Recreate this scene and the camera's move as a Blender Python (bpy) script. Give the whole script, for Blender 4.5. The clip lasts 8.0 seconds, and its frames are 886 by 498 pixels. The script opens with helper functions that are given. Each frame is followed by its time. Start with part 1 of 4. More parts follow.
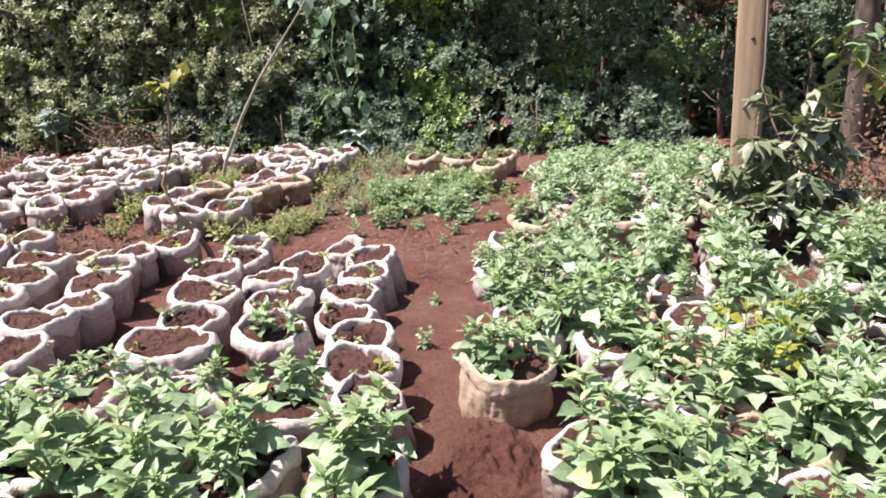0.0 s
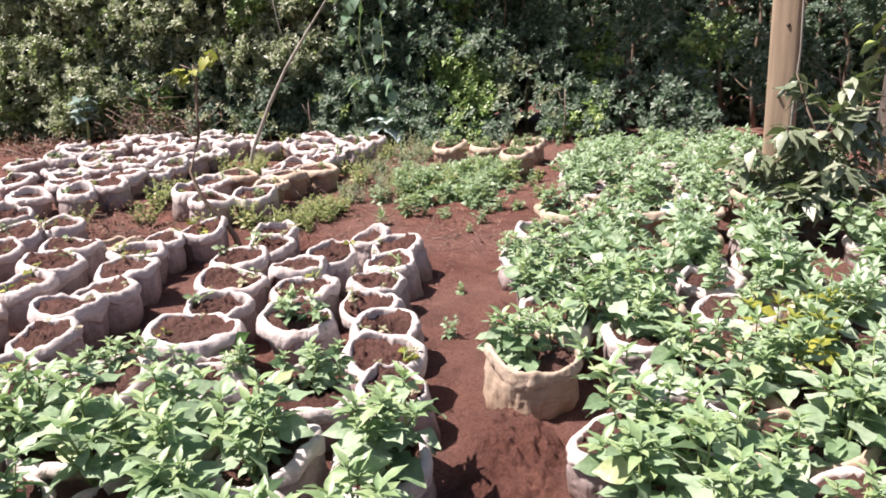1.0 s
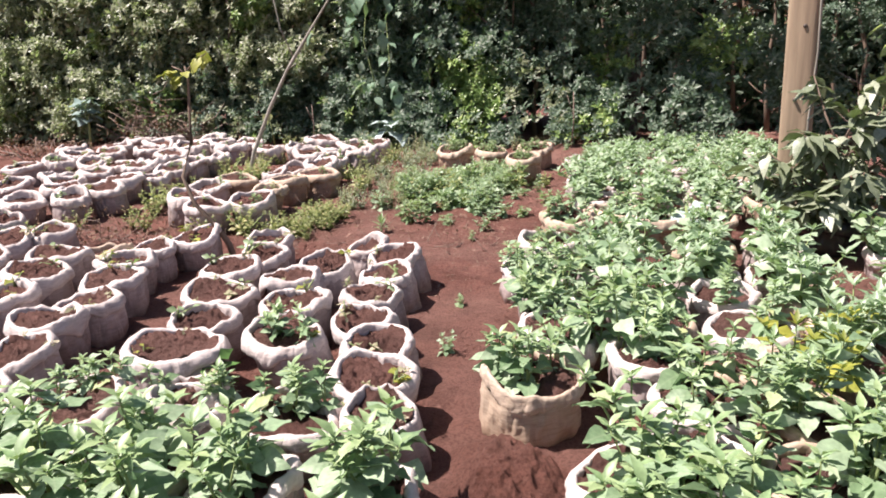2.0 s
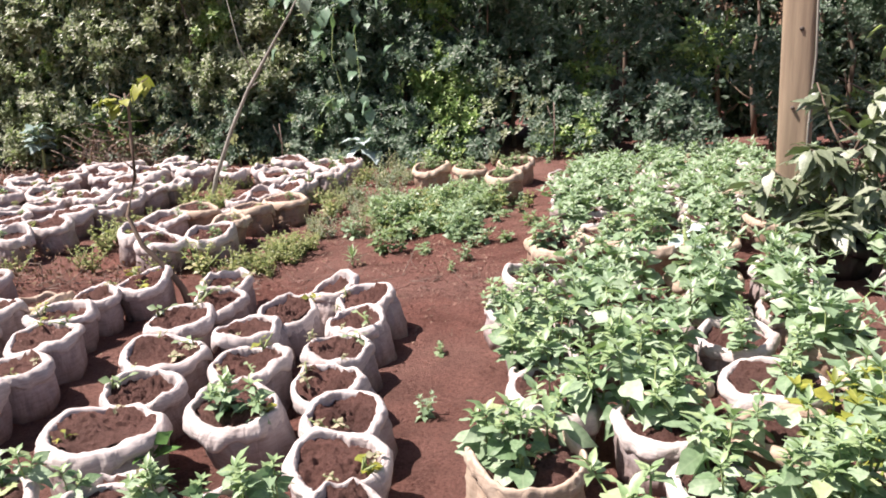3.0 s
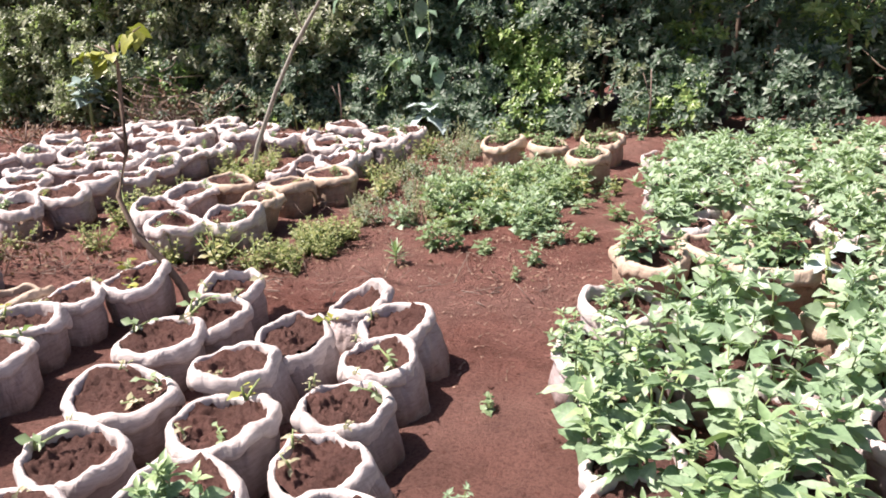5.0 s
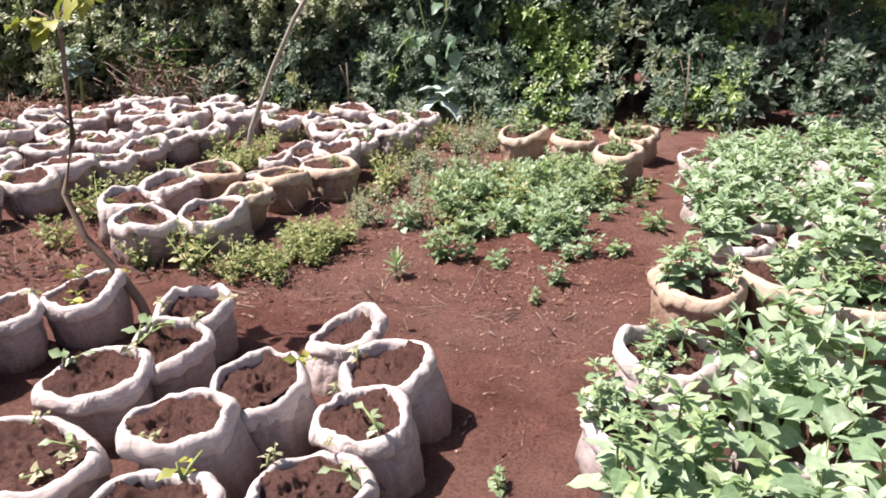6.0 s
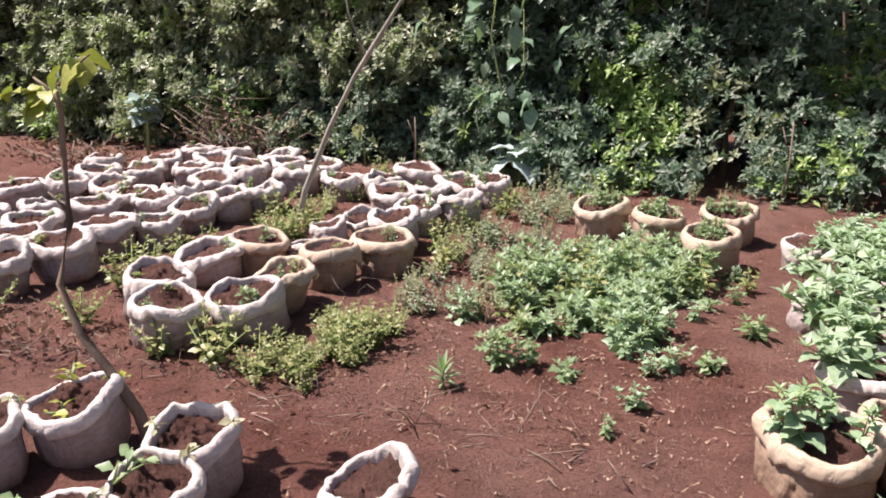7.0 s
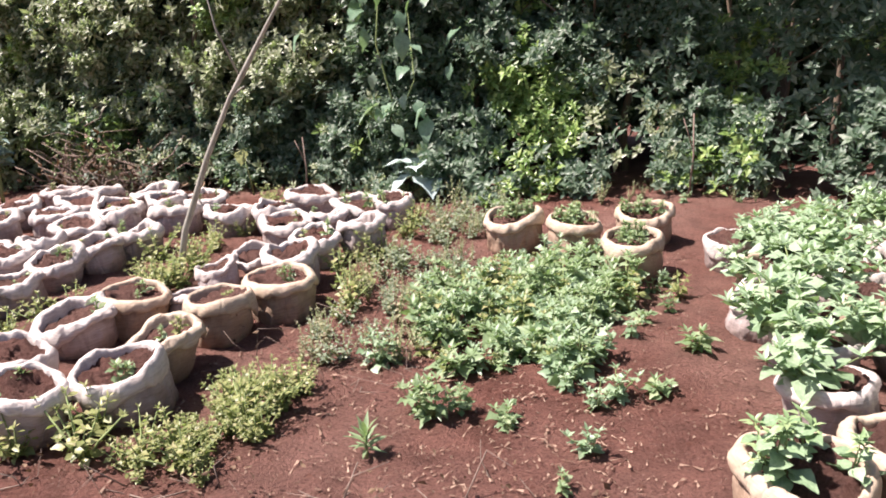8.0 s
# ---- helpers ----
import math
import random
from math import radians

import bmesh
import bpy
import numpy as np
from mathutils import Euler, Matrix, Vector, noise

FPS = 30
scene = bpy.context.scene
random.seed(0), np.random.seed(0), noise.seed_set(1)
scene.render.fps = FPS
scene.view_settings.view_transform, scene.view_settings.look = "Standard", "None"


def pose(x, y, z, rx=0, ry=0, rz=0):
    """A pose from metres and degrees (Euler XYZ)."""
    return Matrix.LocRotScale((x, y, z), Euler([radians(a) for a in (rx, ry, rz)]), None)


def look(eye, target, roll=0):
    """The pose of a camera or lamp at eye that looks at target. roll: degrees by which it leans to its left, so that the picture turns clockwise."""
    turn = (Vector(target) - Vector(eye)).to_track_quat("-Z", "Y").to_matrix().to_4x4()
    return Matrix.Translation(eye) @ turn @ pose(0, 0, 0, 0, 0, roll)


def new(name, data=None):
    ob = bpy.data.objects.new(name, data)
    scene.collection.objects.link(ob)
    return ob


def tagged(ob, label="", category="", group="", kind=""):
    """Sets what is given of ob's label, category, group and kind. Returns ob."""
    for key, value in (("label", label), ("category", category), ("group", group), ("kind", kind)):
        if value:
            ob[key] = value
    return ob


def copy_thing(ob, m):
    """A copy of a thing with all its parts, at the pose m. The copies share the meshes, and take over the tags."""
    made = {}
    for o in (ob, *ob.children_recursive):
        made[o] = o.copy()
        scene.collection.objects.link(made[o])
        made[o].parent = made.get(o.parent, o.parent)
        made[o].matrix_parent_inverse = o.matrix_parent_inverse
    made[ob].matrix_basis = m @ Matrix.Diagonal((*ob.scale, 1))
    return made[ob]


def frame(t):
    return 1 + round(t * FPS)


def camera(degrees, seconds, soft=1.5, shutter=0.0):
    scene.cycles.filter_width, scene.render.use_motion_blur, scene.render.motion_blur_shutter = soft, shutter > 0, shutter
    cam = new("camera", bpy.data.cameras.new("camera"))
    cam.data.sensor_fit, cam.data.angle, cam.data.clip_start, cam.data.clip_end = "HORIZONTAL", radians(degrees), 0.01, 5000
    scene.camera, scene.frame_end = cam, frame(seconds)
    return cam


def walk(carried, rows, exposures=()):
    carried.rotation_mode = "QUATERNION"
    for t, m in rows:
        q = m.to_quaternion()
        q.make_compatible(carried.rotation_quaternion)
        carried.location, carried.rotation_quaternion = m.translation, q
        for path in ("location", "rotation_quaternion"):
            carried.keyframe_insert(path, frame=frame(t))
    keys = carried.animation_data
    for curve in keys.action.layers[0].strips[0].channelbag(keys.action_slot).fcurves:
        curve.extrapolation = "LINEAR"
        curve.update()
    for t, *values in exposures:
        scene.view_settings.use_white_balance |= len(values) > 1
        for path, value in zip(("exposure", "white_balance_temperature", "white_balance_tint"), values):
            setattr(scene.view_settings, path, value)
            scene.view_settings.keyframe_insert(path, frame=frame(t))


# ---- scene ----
cam = camera(60.2, 8.0, soft=1.8)
PATH = [
    (0, (0.345, 0.367, 1.438), (0.195, 2.283, 0.885), -1.4),
    (0.5, (0.325, 0.366, 1.448), (0.143, 2.276, 0.884), -0.6),
    (1, (0.344, 0.393, 1.435), (0.126, 2.295, 0.854), -1.5),
    (2.3, (0.387, 0.739, 1.422), (0.117, 2.638, 0.854), -1.3),
    (2.5, (0.371, 0.869, 1.44), (0.068, 2.771, 0.901), -1.7),
    (3, (0.364, 1.048, 1.452), (0.165, 2.958, 0.892), -3.0),
    (3.5, (0.376, 1.167, 1.439), (0.187, 3.062, 0.83), -2.3),
    (4, (0.383, 1.462, 1.386), (0.074, 3.371, 0.873), -3.5),
    (4.5, (0.369, 1.759, 1.402), (-0.03, 3.639, 0.847), -1.6),
    (4.7, (0.363, 1.819, 1.392), (-0.041, 3.684, 0.793), -2.0),
    (5.8, (0.257, 2.528, 1.353), (-0.131, 4.366, 0.666), -0.9),
    (6, (0.242, 2.569, 1.33), (-0.186, 4.395, 0.636), -0.5),
    (6.5, (0.213, 2.814, 1.341), (-0.379, 4.636, 0.765), -1.2),
    (7, (0.165, 3.135, 1.396), (-0.457, 4.94, 0.8), 0.3),
    (7.5, (0.077, 3.341, 1.361), (-0.421, 5.209, 0.849), -3.5),
    (8, (0.012, 3.531, 1.372), (-0.36, 5.409, 0.793), -3.1),
]
EXPOSURES = [(0, 1.08, 6500, 20), (3.5, 1.10, 6500, 20), (4.5, 1.18, 6500, 20), (6.0, 1.10, 6500, 20), (6.5, 1.02, 6500, 20), (7.0, 0.99, 6500, 20), (7.5, 1.12, 6500, 20), (8.0, 1.27, 6500, 20)]
walk(cam, [(t, look(eye, target, roll)) for t, eye, target, roll in PATH], EXPOSURES)

# ---- light ----
SUN_AZ, SUN_EL = radians(-97), radians(60)      # azimuth from +y towards +x
to_sun = Vector((math.sin(SUN_AZ) * math.cos(SUN_EL), math.cos(SUN_AZ) * math.cos(SUN_EL), math.sin(SUN_EL)))
world = bpy.data.worlds.new("world")
scene.world = world
world.use_nodes = True
wn = world.node_tree
sky = wn.nodes.new("ShaderNodeTexSky")
sky.sky_type = "NISHITA"
sky.sun_disc = False
sky.sun_elevation = SUN_EL
sky.sun_rotation = SUN_AZ
sky.dust_density = 2.0
wn.nodes["Background"].inputs["Strength"].default_value = 0.057
wn.links.new(sky.outputs["Color"], wn.nodes["Background"].inputs["Color"])
sun = new("sun", bpy.data.lights.new("sun", "SUN"))
sun.data.energy = 5.0
sun.data.angle = radians(0.6)
sun.data.color = (1.0, 0.95, 0.87)
sun.matrix_basis = look(to_sun * 30, (0, 0, 0))


# ---- materials ----
def mat(name):
    m = bpy.data.materials.new(name)
    m.use_nodes = True
    nt = m.node_tree
    b = nt.nodes["Principled BSDF"]
    return m, nt, b


def node(nt, kind, **inputs):
    n = nt.nodes.new(kind)
    for k, v in inputs.items():
        n.inputs[k.replace("_", " ")].default_value = v
    return n


def noise_tex(nt, scale, detail=4.0, rough=0.6, coord=None):
    n = node(nt, "ShaderNodeTexNoise", Scale=scale, Detail=detail, Roughness=rough)
    if coord is not None:
        nt.links.new(coord, n.inputs["Vector"])
    return n.outputs["Fac"]


def ramp(nt, fac, stops):
    n = nt.nodes.new("ShaderNodeValToRGB")
    while len(n.color_ramp.elements) < len(stops):
        n.color_ramp.elements.new(0.5)
    for e, (p, c) in zip(n.color_ramp.elements, stops):
        e.position = p
        e.color = (*c, 1)
    nt.links.new(fac, n.inputs["Fac"])
    return n.outputs["Color"]


def mix(nt, fac, a, b, blend="MIX"):
    n = nt.nodes.new("ShaderNodeMix")
    n.data_type = "RGBA"
    n.blend_type = blend
    for sock, v in ((n.inputs["Factor"], fac), (n.inputs["A"], a), (n.inputs["B"], b)):
        if isinstance(v, (int, float)):
            sock.default_value = v
        elif isinstance(v, tuple):
            sock.default_value = (*v, 1)
        else:
            nt.links.new(v, sock)
    return n.outputs["Result"]


def bump(nt, b, height, strength, distance):
    n = node(nt, "ShaderNodeBump", Strength=strength, Distance=distance)
    nt.links.new(height, n.inputs["Height"])
    nt.links.new(n.outputs["Normal"], b.inputs["Normal"])


def coords(nt, which="Object"):
    return nt.nodes.new("ShaderNodeTexCoord").outputs[which]


def soil_material(name, dark, light, pale):
    m, nt, b = mat(name)
    pos = nt.nodes.new("ShaderNodeNewGeometry").outputs["Position"]
    base = ramp(nt, noise_tex(nt, 5, 8, 0.65, pos), [(0.3, dark), (0.62, light)])
    broad = ramp(nt, noise_tex(nt, 0.9, 3, 0.5, pos), [(0.35, (0, 0, 0)), (0.7, (1, 1, 1))])
    base = mix(nt, broad, base, mix(nt, 0.45, base, pale))
    specks = ramp(nt, noise_tex(nt, 55, 3, 0.6, pos), [(0.60, (0, 0, 0)), (0.72, (1, 1, 1))])
    col = mix(nt, specks, base, mix(nt, 0.35, base, pale))
    grain = ramp(nt, noise_tex(nt, 85, 6, 0.7, pos), [(0.36, (0.26, 0.23, 0.23)), (0.54, (1, 1, 1))])
    col = mix(nt, 0.55, col, grain, "MULTIPLY")
    nt.links.new(col, b.inputs["Base Color"])
    b.inputs["Roughness"].default_value = 0.95
    b.inputs["Specular IOR Level"].default_value = 0.15
    bump(nt, b, noise_tex(nt, 48, 9, 0.8, pos), 1.0, 0.06)
    return m


def fabric_material(name, base, dull, dirt_and_shade):
    m, nt, b = mat(name)
    co = coords(nt)
    info = nt.nodes.new("ShaderNodeObjectInfo").outputs["Random"]
    shade = ramp(nt, info, [(0.0, dull), (1.0, base)])
    blotch = ramp(nt, noise_tex(nt, 8, 5, 0.6, co), [(0.45, (0, 0, 0)), (0.8, (1, 1, 1))])
    col = mix(nt, blotch, shade, mix(nt, 0.6, shade, dirt_and_shade))
    sep = nt.nodes.new("ShaderNodeSeparateXYZ")
    nt.links.new(co, sep.inputs["Vector"])
    # Soil splash towards the foot, with the shade between sacks coloured in too.
    low = node(nt, "ShaderNodeMapRange", From_Min=0.13, From_Max=0.0, To_Min=0.0, To_Max=1.5)
    nt.links.new(sep.outputs["Z"], low.inputs["Value"])
    splash_shade = node(nt, "ShaderNodeMath")
    splash_shade.operation = "MULTIPLY"
    nt.links.new(low.outputs["Result"], splash_shade.inputs[0])
    nt.links.new(noise_tex(nt, 22, 4, 0.6, co), splash_shade.inputs[1])
    col = mix(nt, splash_shade.outputs["Value"], col, dirt_and_shade)
    weave = node(nt, "ShaderNodeMapping")
    weave.inputs["Scale"].default_value = (1, 1, 7)
    weave.inputs["Rotation"].default_value = (0.12, -0.1, 0)
    nt.links.new(co, weave.inputs["Vector"])
    thread = noise_tex(nt, 17, 5, 0.65, weave.outputs["Vector"])
    col = mix(nt, 0.6, col, ramp(nt, thread, [(0.34, (0.62, 0.58, 0.56)), (0.56, (1, 1, 1))]), "MULTIPLY")
    nt.links.new(col, b.inputs["Base Color"])
    b.inputs["Roughness"].default_value = 0.6
    b.inputs["Specular IOR Level"].default_value = 0.3
    stretch = node(nt, "ShaderNodeMapping")
    stretch.inputs["Scale"].default_value = (1, 1, 0.42)
    nt.links.new(co, stretch.inputs["Vector"])
    stretch.inputs["Rotation"].default_value = (0.25, 0.2, 0)
    wrinkle = node(nt, "ShaderNodeTexNoise", Scale=17.0, Detail=2.0, Roughness=0.45, Distortion=1.0)
    nt.links.new(stretch.outputs["Vector"], wrinkle.inputs["Vector"])
    crease = ramp(nt, wrinkle.outputs["Fac"], [(0.40, (1, 1, 1)), (0.49, (0, 0, 0)), (0.53, (0.1, 0.1, 0.1)), (0.62, (0.9, 0.9, 0.9))])
    bump(nt, b, mix(nt, 0.55, crease, thread), 0.38, 0.009)
    return m


def leaf_material(name, stops, island=True, rough=0.42, through_light=0.35, tint=(0.25, 0.42, 0.05)):
    m, nt, b = mat(name)
    if island:
        rnd = nt.nodes.new("ShaderNodeNewGeometry").outputs["Random Per Island"]
    else:
        rnd = nt.nodes.new("ShaderNodeObjectInfo").outputs["Random"]
    col = ramp(nt, rnd, stops)
    vein = ramp(nt, noise_tex(nt, 45, 3, 0.6, coords(nt)), [(0.35, (0.72, 0.72, 0.72)), (0.65, (1, 1, 1))])
    col = mix(nt, 1.0, col, vein, "MULTIPLY")
    if not island:
        sep = nt.nodes.new("ShaderNodeSeparateXYZ")
        nt.links.new(coords(nt), sep.inputs["Vector"])
        across = node(nt, "ShaderNodeMath")
        across.operation = "ABSOLUTE"
        nt.links.new(sep.outputs["Y"], across.inputs[0])
        slant = node(nt, "ShaderNodeMath")
        slant.operation = "MULTIPLY_ADD"
        nt.links.new(across.outputs["Value"], slant.inputs[0])
        slant.inputs[1].default_value = -0.7
        nt.links.new(sep.outputs["X"], slant.inputs[2])
        beat = node(nt, "ShaderNodeMath")
        beat.operation = "MULTIPLY"
        beat.inputs[1].default_value = 330.0
        nt.links.new(slant.outputs["Value"], beat.inputs[0])
        side = node(nt, "ShaderNodeMath")
        side.operation = "SINE"
        nt.links.new(beat.outputs["Value"], side.inputs[0])
        rib = ramp(nt, across.outputs["Value"], [(0.0008, (1, 1, 1)), (0.0026, (0, 0, 0))])
        ribs = ramp(nt, side.outputs["Value"], [(0.82, (0, 0, 0)), (0.98, (0.45, 0.45, 0.45))])
        lines = mix(nt, 1.0, rib, ribs, "LIGHTEN")
        col = mix(nt, lines, col, mix(nt, 0.16, col, (0.62, 0.70, 0.45)))
        bump(nt, b, side.outputs["Value"], 0.15, 0.0012)
    nt.links.new(col, b.inputs["Base Color"])
    b.inputs["Roughness"].default_value = rough
    b.inputs["Specular IOR Level"].default_value = 0.5
    trans = nt.nodes.new("ShaderNodeBsdfTranslucent")
    nt.links.new(mix(nt, 0.5, col, tint), trans.inputs["Color"])
    both = nt.nodes.new("ShaderNodeMixShader")
    both.inputs[0].default_value = through_light
    nt.links.new(b.outputs[0], both.inputs[1])
    nt.links.new(trans.outputs[0], both.inputs[2])
    nt.links.new(both.outputs[0], nt.nodes["Material Output"].inputs["Surface"])
    return m


def bark_material(name, dark, light, scale=14, stretch=0.12):
    m, nt, b = mat(name)
    mp = node(nt, "ShaderNodeMapping")
    mp.inputs["Scale"].default_value = (1, 1, stretch)
    nt.links.new(coords(nt), mp.inputs["Vector"])
    f = noise_tex(nt, scale, 7, 0.65, mp.outputs["Vector"])
    nt.links.new(ramp(nt, f, [(0.3, dark), (0.7, light)]), b.inputs["Base Color"])
    b.inputs["Roughness"].default_value = 0.85
    bump(nt, b, f, 0.6, 0.01)
    return m


M_GROUND = soil_material("red_soil", (0.150, 0.062, 0.046), (0.305, 0.134, 0.103), (0.44, 0.275, 0.225))
M_POTSOIL = soil_material("potting_soil", (0.095, 0.045, 0.036), (0.26, 0.127, 0.102), (0.33, 0.20, 0.165))
M_CLOD = soil_material("soil_clods", (0.15, 0.060, 0.044), (0.31, 0.132, 0.098), (0.44, 0.26, 0.21))
# Body is the rim's cloth, coloured darker for shade on its sides and dirt.
M_WHITE_SHADED = fabric_material("woven_white_sack_shaded", (0.48, 0.41, 0.392), (0.34, 0.288, 0.275), (0.16, 0.095, 0.072))
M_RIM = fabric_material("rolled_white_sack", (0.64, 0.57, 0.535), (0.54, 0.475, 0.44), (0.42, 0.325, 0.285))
M_TAN = fabric_material("woven_tan_sack", (0.45, 0.335, 0.25), (0.35, 0.25, 0.18), (0.20, 0.12, 0.08))
M_TANRIM = fabric_material("rolled_tan_sack", (0.54, 0.43, 0.33), (0.44, 0.34, 0.25), (0.36, 0.245, 0.17))
M_LEAF = leaf_material("vegetable_leaf", [(0.0, (0.18, 0.29, 0.14)), (0.5, (0.34, 0.47, 0.28)), (0.93, (0.48, 0.60, 0.40)), (1.0, (0.50, 0.56, 0.24))], island=False, rough=0.5, through_light=0.3, tint=(0.16, 0.34, 0.12))
M_TIP = leaf_material("young_leaf", [(0.0, (0.23, 0.35, 0.16)), (1.0, (0.42, 0.52, 0.26))], through_light=0.22)
M_LEAFJ = leaf_material("vegetable_leaf_mass", [(0.0, (0.25, 0.37, 0.21)), (0.6, (0.39, 0.52, 0.33)), (1.0, (0.53, 0.64, 0.43))])
M_BLUELEAF = leaf_material("cabbage_leaf", [(0.0, (0.40, 0.52, 0.50)), (1.0, (0.58, 0.68, 0.66))], rough=0.5, through_light=0.15)
M_KALE = leaf_material("kale_leaf", [(0.0, (0.17, 0.26, 0.23)), (1.0, (0.32, 0.42, 0.38))], rough=0.5, through_light=0.15)
M_WEED = leaf_material("weed_leaf", [(0.0, (0.20, 0.29, 0.14)), (0.7, (0.32, 0.43, 0.23)), (1.0, (0.46, 0.53, 0.31))])
M_OLIVE = leaf_material("dry_weed_leaf", [(0.0, (0.22, 0.25, 0.09)), (0.7, (0.37, 0.39, 0.15)), (1.0, (0.52, 0.47, 0.24))])
M_DRYWEED = leaf_material("dry_weed_straw", [(0.0, (0.26, 0.25, 0.14)), (0.7, (0.42, 0.40, 0.24)), (1.0, (0.58, 0.50, 0.34))], rough=0.7, through_light=0.25, tint=(0.45, 0.40, 0.2))
M_AVO = leaf_material("avocado_leaf", [(0.0, (0.10, 0.13, 0.07)), (0.6, (0.215, 0.25, 0.155)), (1.0, (0.40, 0.43, 0.31))], island=False, rough=0.4, through_light=0.15)
M_HEDGE = leaf_material("hedge_leaf", [(0.0, (0.07, 0.125, 0.08)), (0.55, (0.155, 0.225, 0.15)), (0.85, (0.27, 0.345, 0.245)), (1.0, (0.42, 0.47, 0.37))], rough=0.45, through_light=0.42, tint=(0.20, 0.36, 0.12))
M_HEDGE_OLIVE = leaf_material("olive_hedge_leaf", [(0.0, (0.20, 0.23, 0.13)), (0.55, (0.39, 0.43, 0.26)), (0.85, (0.55, 0.57, 0.39)), (1.0, (0.68, 0.68, 0.52))], rough=0.38, through_light=0.42)
M_HEDGE_FRESH = leaf_material("fresh_hedge_leaf", [(0.0, (0.14, 0.24, 0.07)), (0.6, (0.27, 0.40, 0.12)), (1.0, (0.42, 0.52, 0.18))], rough=0.36, through_light=0.3)
M_DRYLEAF = leaf_material("dried_leaf", [(0.0, (0.09, 0.05, 0.03)), (1.0, (0.27, 0.17, 0.10))], rough=0.8, through_light=0.1, tint=(0.3, 0.16, 0.06))
M_YELLEAF = leaf_material("yellow_green_leaf", [(0.0, (0.18, 0.22, 0.04)), (1.0, (0.44, 0.43, 0.07))], rough=0.5, through_light=0.25)
M_STEM = bark_material("green_stem", (0.16, 0.22, 0.08), (0.30, 0.36, 0.15), 30)
M_BARK = bark_material("brown_bark", (0.09, 0.062, 0.045), (0.25, 0.18, 0.13))
M_DARKBARK = bark_material("dark_rough_bark", (0.03, 0.022, 0.018), (0.15, 0.12, 0.098), 26, 0.4)
M_POLE = bark_material("weathered_pole", (0.20, 0.185, 0.15), (0.42, 0.39, 0.33))
M_POST = bark_material("sawn_timber_post", (0.21, 0.15, 0.10), (0.40, 0.30, 0.20), 16, 0.05)
M_STRAW = leaf_material("straw", [(0.0, (0.20, 0.11, 0.075)), (1.0, (0.46, 0.31, 0.22))], rough=0.8, through_light=0.05, tint=(0.4, 0.3, 0.2))
M_STONE = bark_material("pinkish_stone", (0.30, 0.20, 0.16), (0.52, 0.40, 0.34), 20, 1.0)


# ---- mesh helpers ----
def mesh_of(name, verts, faces, material, smooth=True):
    me = bpy.data.meshes.new(name)
    me.from_pydata([tuple(v) for v in verts], [], [tuple(f) for f in faces])
    me.materials.append(material)
    if smooth:
        me.shade_smooth()
    me.update()
    return me


def part(name, me, parent, m=None, label=""):
    ob = new(name, me)
    ob.parent = parent
    if m is not None:
        ob.matrix_basis = m
    return tagged(ob, label)


def thing(name, m, label, category, group="", kind=""):
    ob = new(name)
    ob.empty_display_size = 0.05
    ob.matrix_basis = m
    return tagged(ob, label, category, group, kind)


def rings(loops, close_start=False, close_end=False):
    """Vertices and faces that join equal closed loops one after another."""
    n = len(loops[0])
    verts = [v for lp in loops for v in lp]
    faces = []
    for k in range(len(loops) - 1):
        a, b = k * n, (k + 1) * n
        for i in range(n):
            j = (i + 1) % n
            faces.append((a + i, a + j, b + j, b + i))
    if close_start:
        faces.append(tuple(range(n - 1, -1, -1)))
    if close_end:
        faces.append(tuple(range((len(loops) - 1) * n, len(loops) * n)))
    return verts, faces


def join(chunks):
    verts, faces = [], []
    for v, f in chunks:
        o = len(verts)
        verts += list(v)
        faces += [tuple(i + o for i in q) for q in f]
    return verts, faces


def tube(points, radii, n=6):
    """A closed, tapered tube along points."""
    pts = [Vector(p) for p in points]
    loops = []
    for i, p in enumerate(pts):
        d = (pts[min(i + 1, len(pts) - 1)] - pts[max(i - 1, 0)]).normalized()
        u = d.orthogonal().normalized() if abs(d.z) > 0.98 else d.cross(Vector((0, 0, 1))).normalized()
        w = d.cross(u)
        loops.append([p + (u * math.cos(a) + w * math.sin(a)) * radii[i] for a in (2 * math.pi * k / n for k in range(n))])
    return rings(loops, True, True)


def leaf_shape(length, width, fold=0.25, curl=0.2, sections=6, lobes=0.0, stalk=0.12):
    """An ovate leaf along +x from the origin, with a folded midrib and a drooping tip."""
    verts, faces = [], []
    for s in range(sections + 1):
        t = s / sections
        u = max(0.0, (t - stalk) / (1 - stalk))
        w = width * 0.5 * math.sin(math.pi * u ** 0.66) ** 1.1 if 0 < u < 1 else width * 0.015
        if lobes and s % 2 and 0 < u < 0.95:
            w *= 1 - lobes
        z = -curl * length * t * t
        x = length * t * (1 - 0.12 * curl * t)
        wave = 0.06 * width * math.sin(7 * t + s)
        verts += [(x, w, z + fold * w + wave), (x, 0, z), (x, -w, z + fold * w - wave)]
        if s:
            a, b = 3 * (s - 1), 3 * s
            faces += [(a, b, b + 1, a + 1), (a + 1, b + 1, b + 2, a + 2)]
    return verts, faces


def moved(shape, m):
    return [m @ Vector(v) for v in shape[0]], shape[1]


def aim(p, az, up, roll=0.0, size=1.0):
    """A pose at p whose +x points at azimuth az and elevation up (radians)."""
    return Matrix.Translation(p) @ Matrix.Rotation(az, 4, "Z") @ Matrix.Rotation(-up, 4, "Y") @ Matrix.Rotation(roll, 4, "X") @ Matrix.Scale(size, 4)


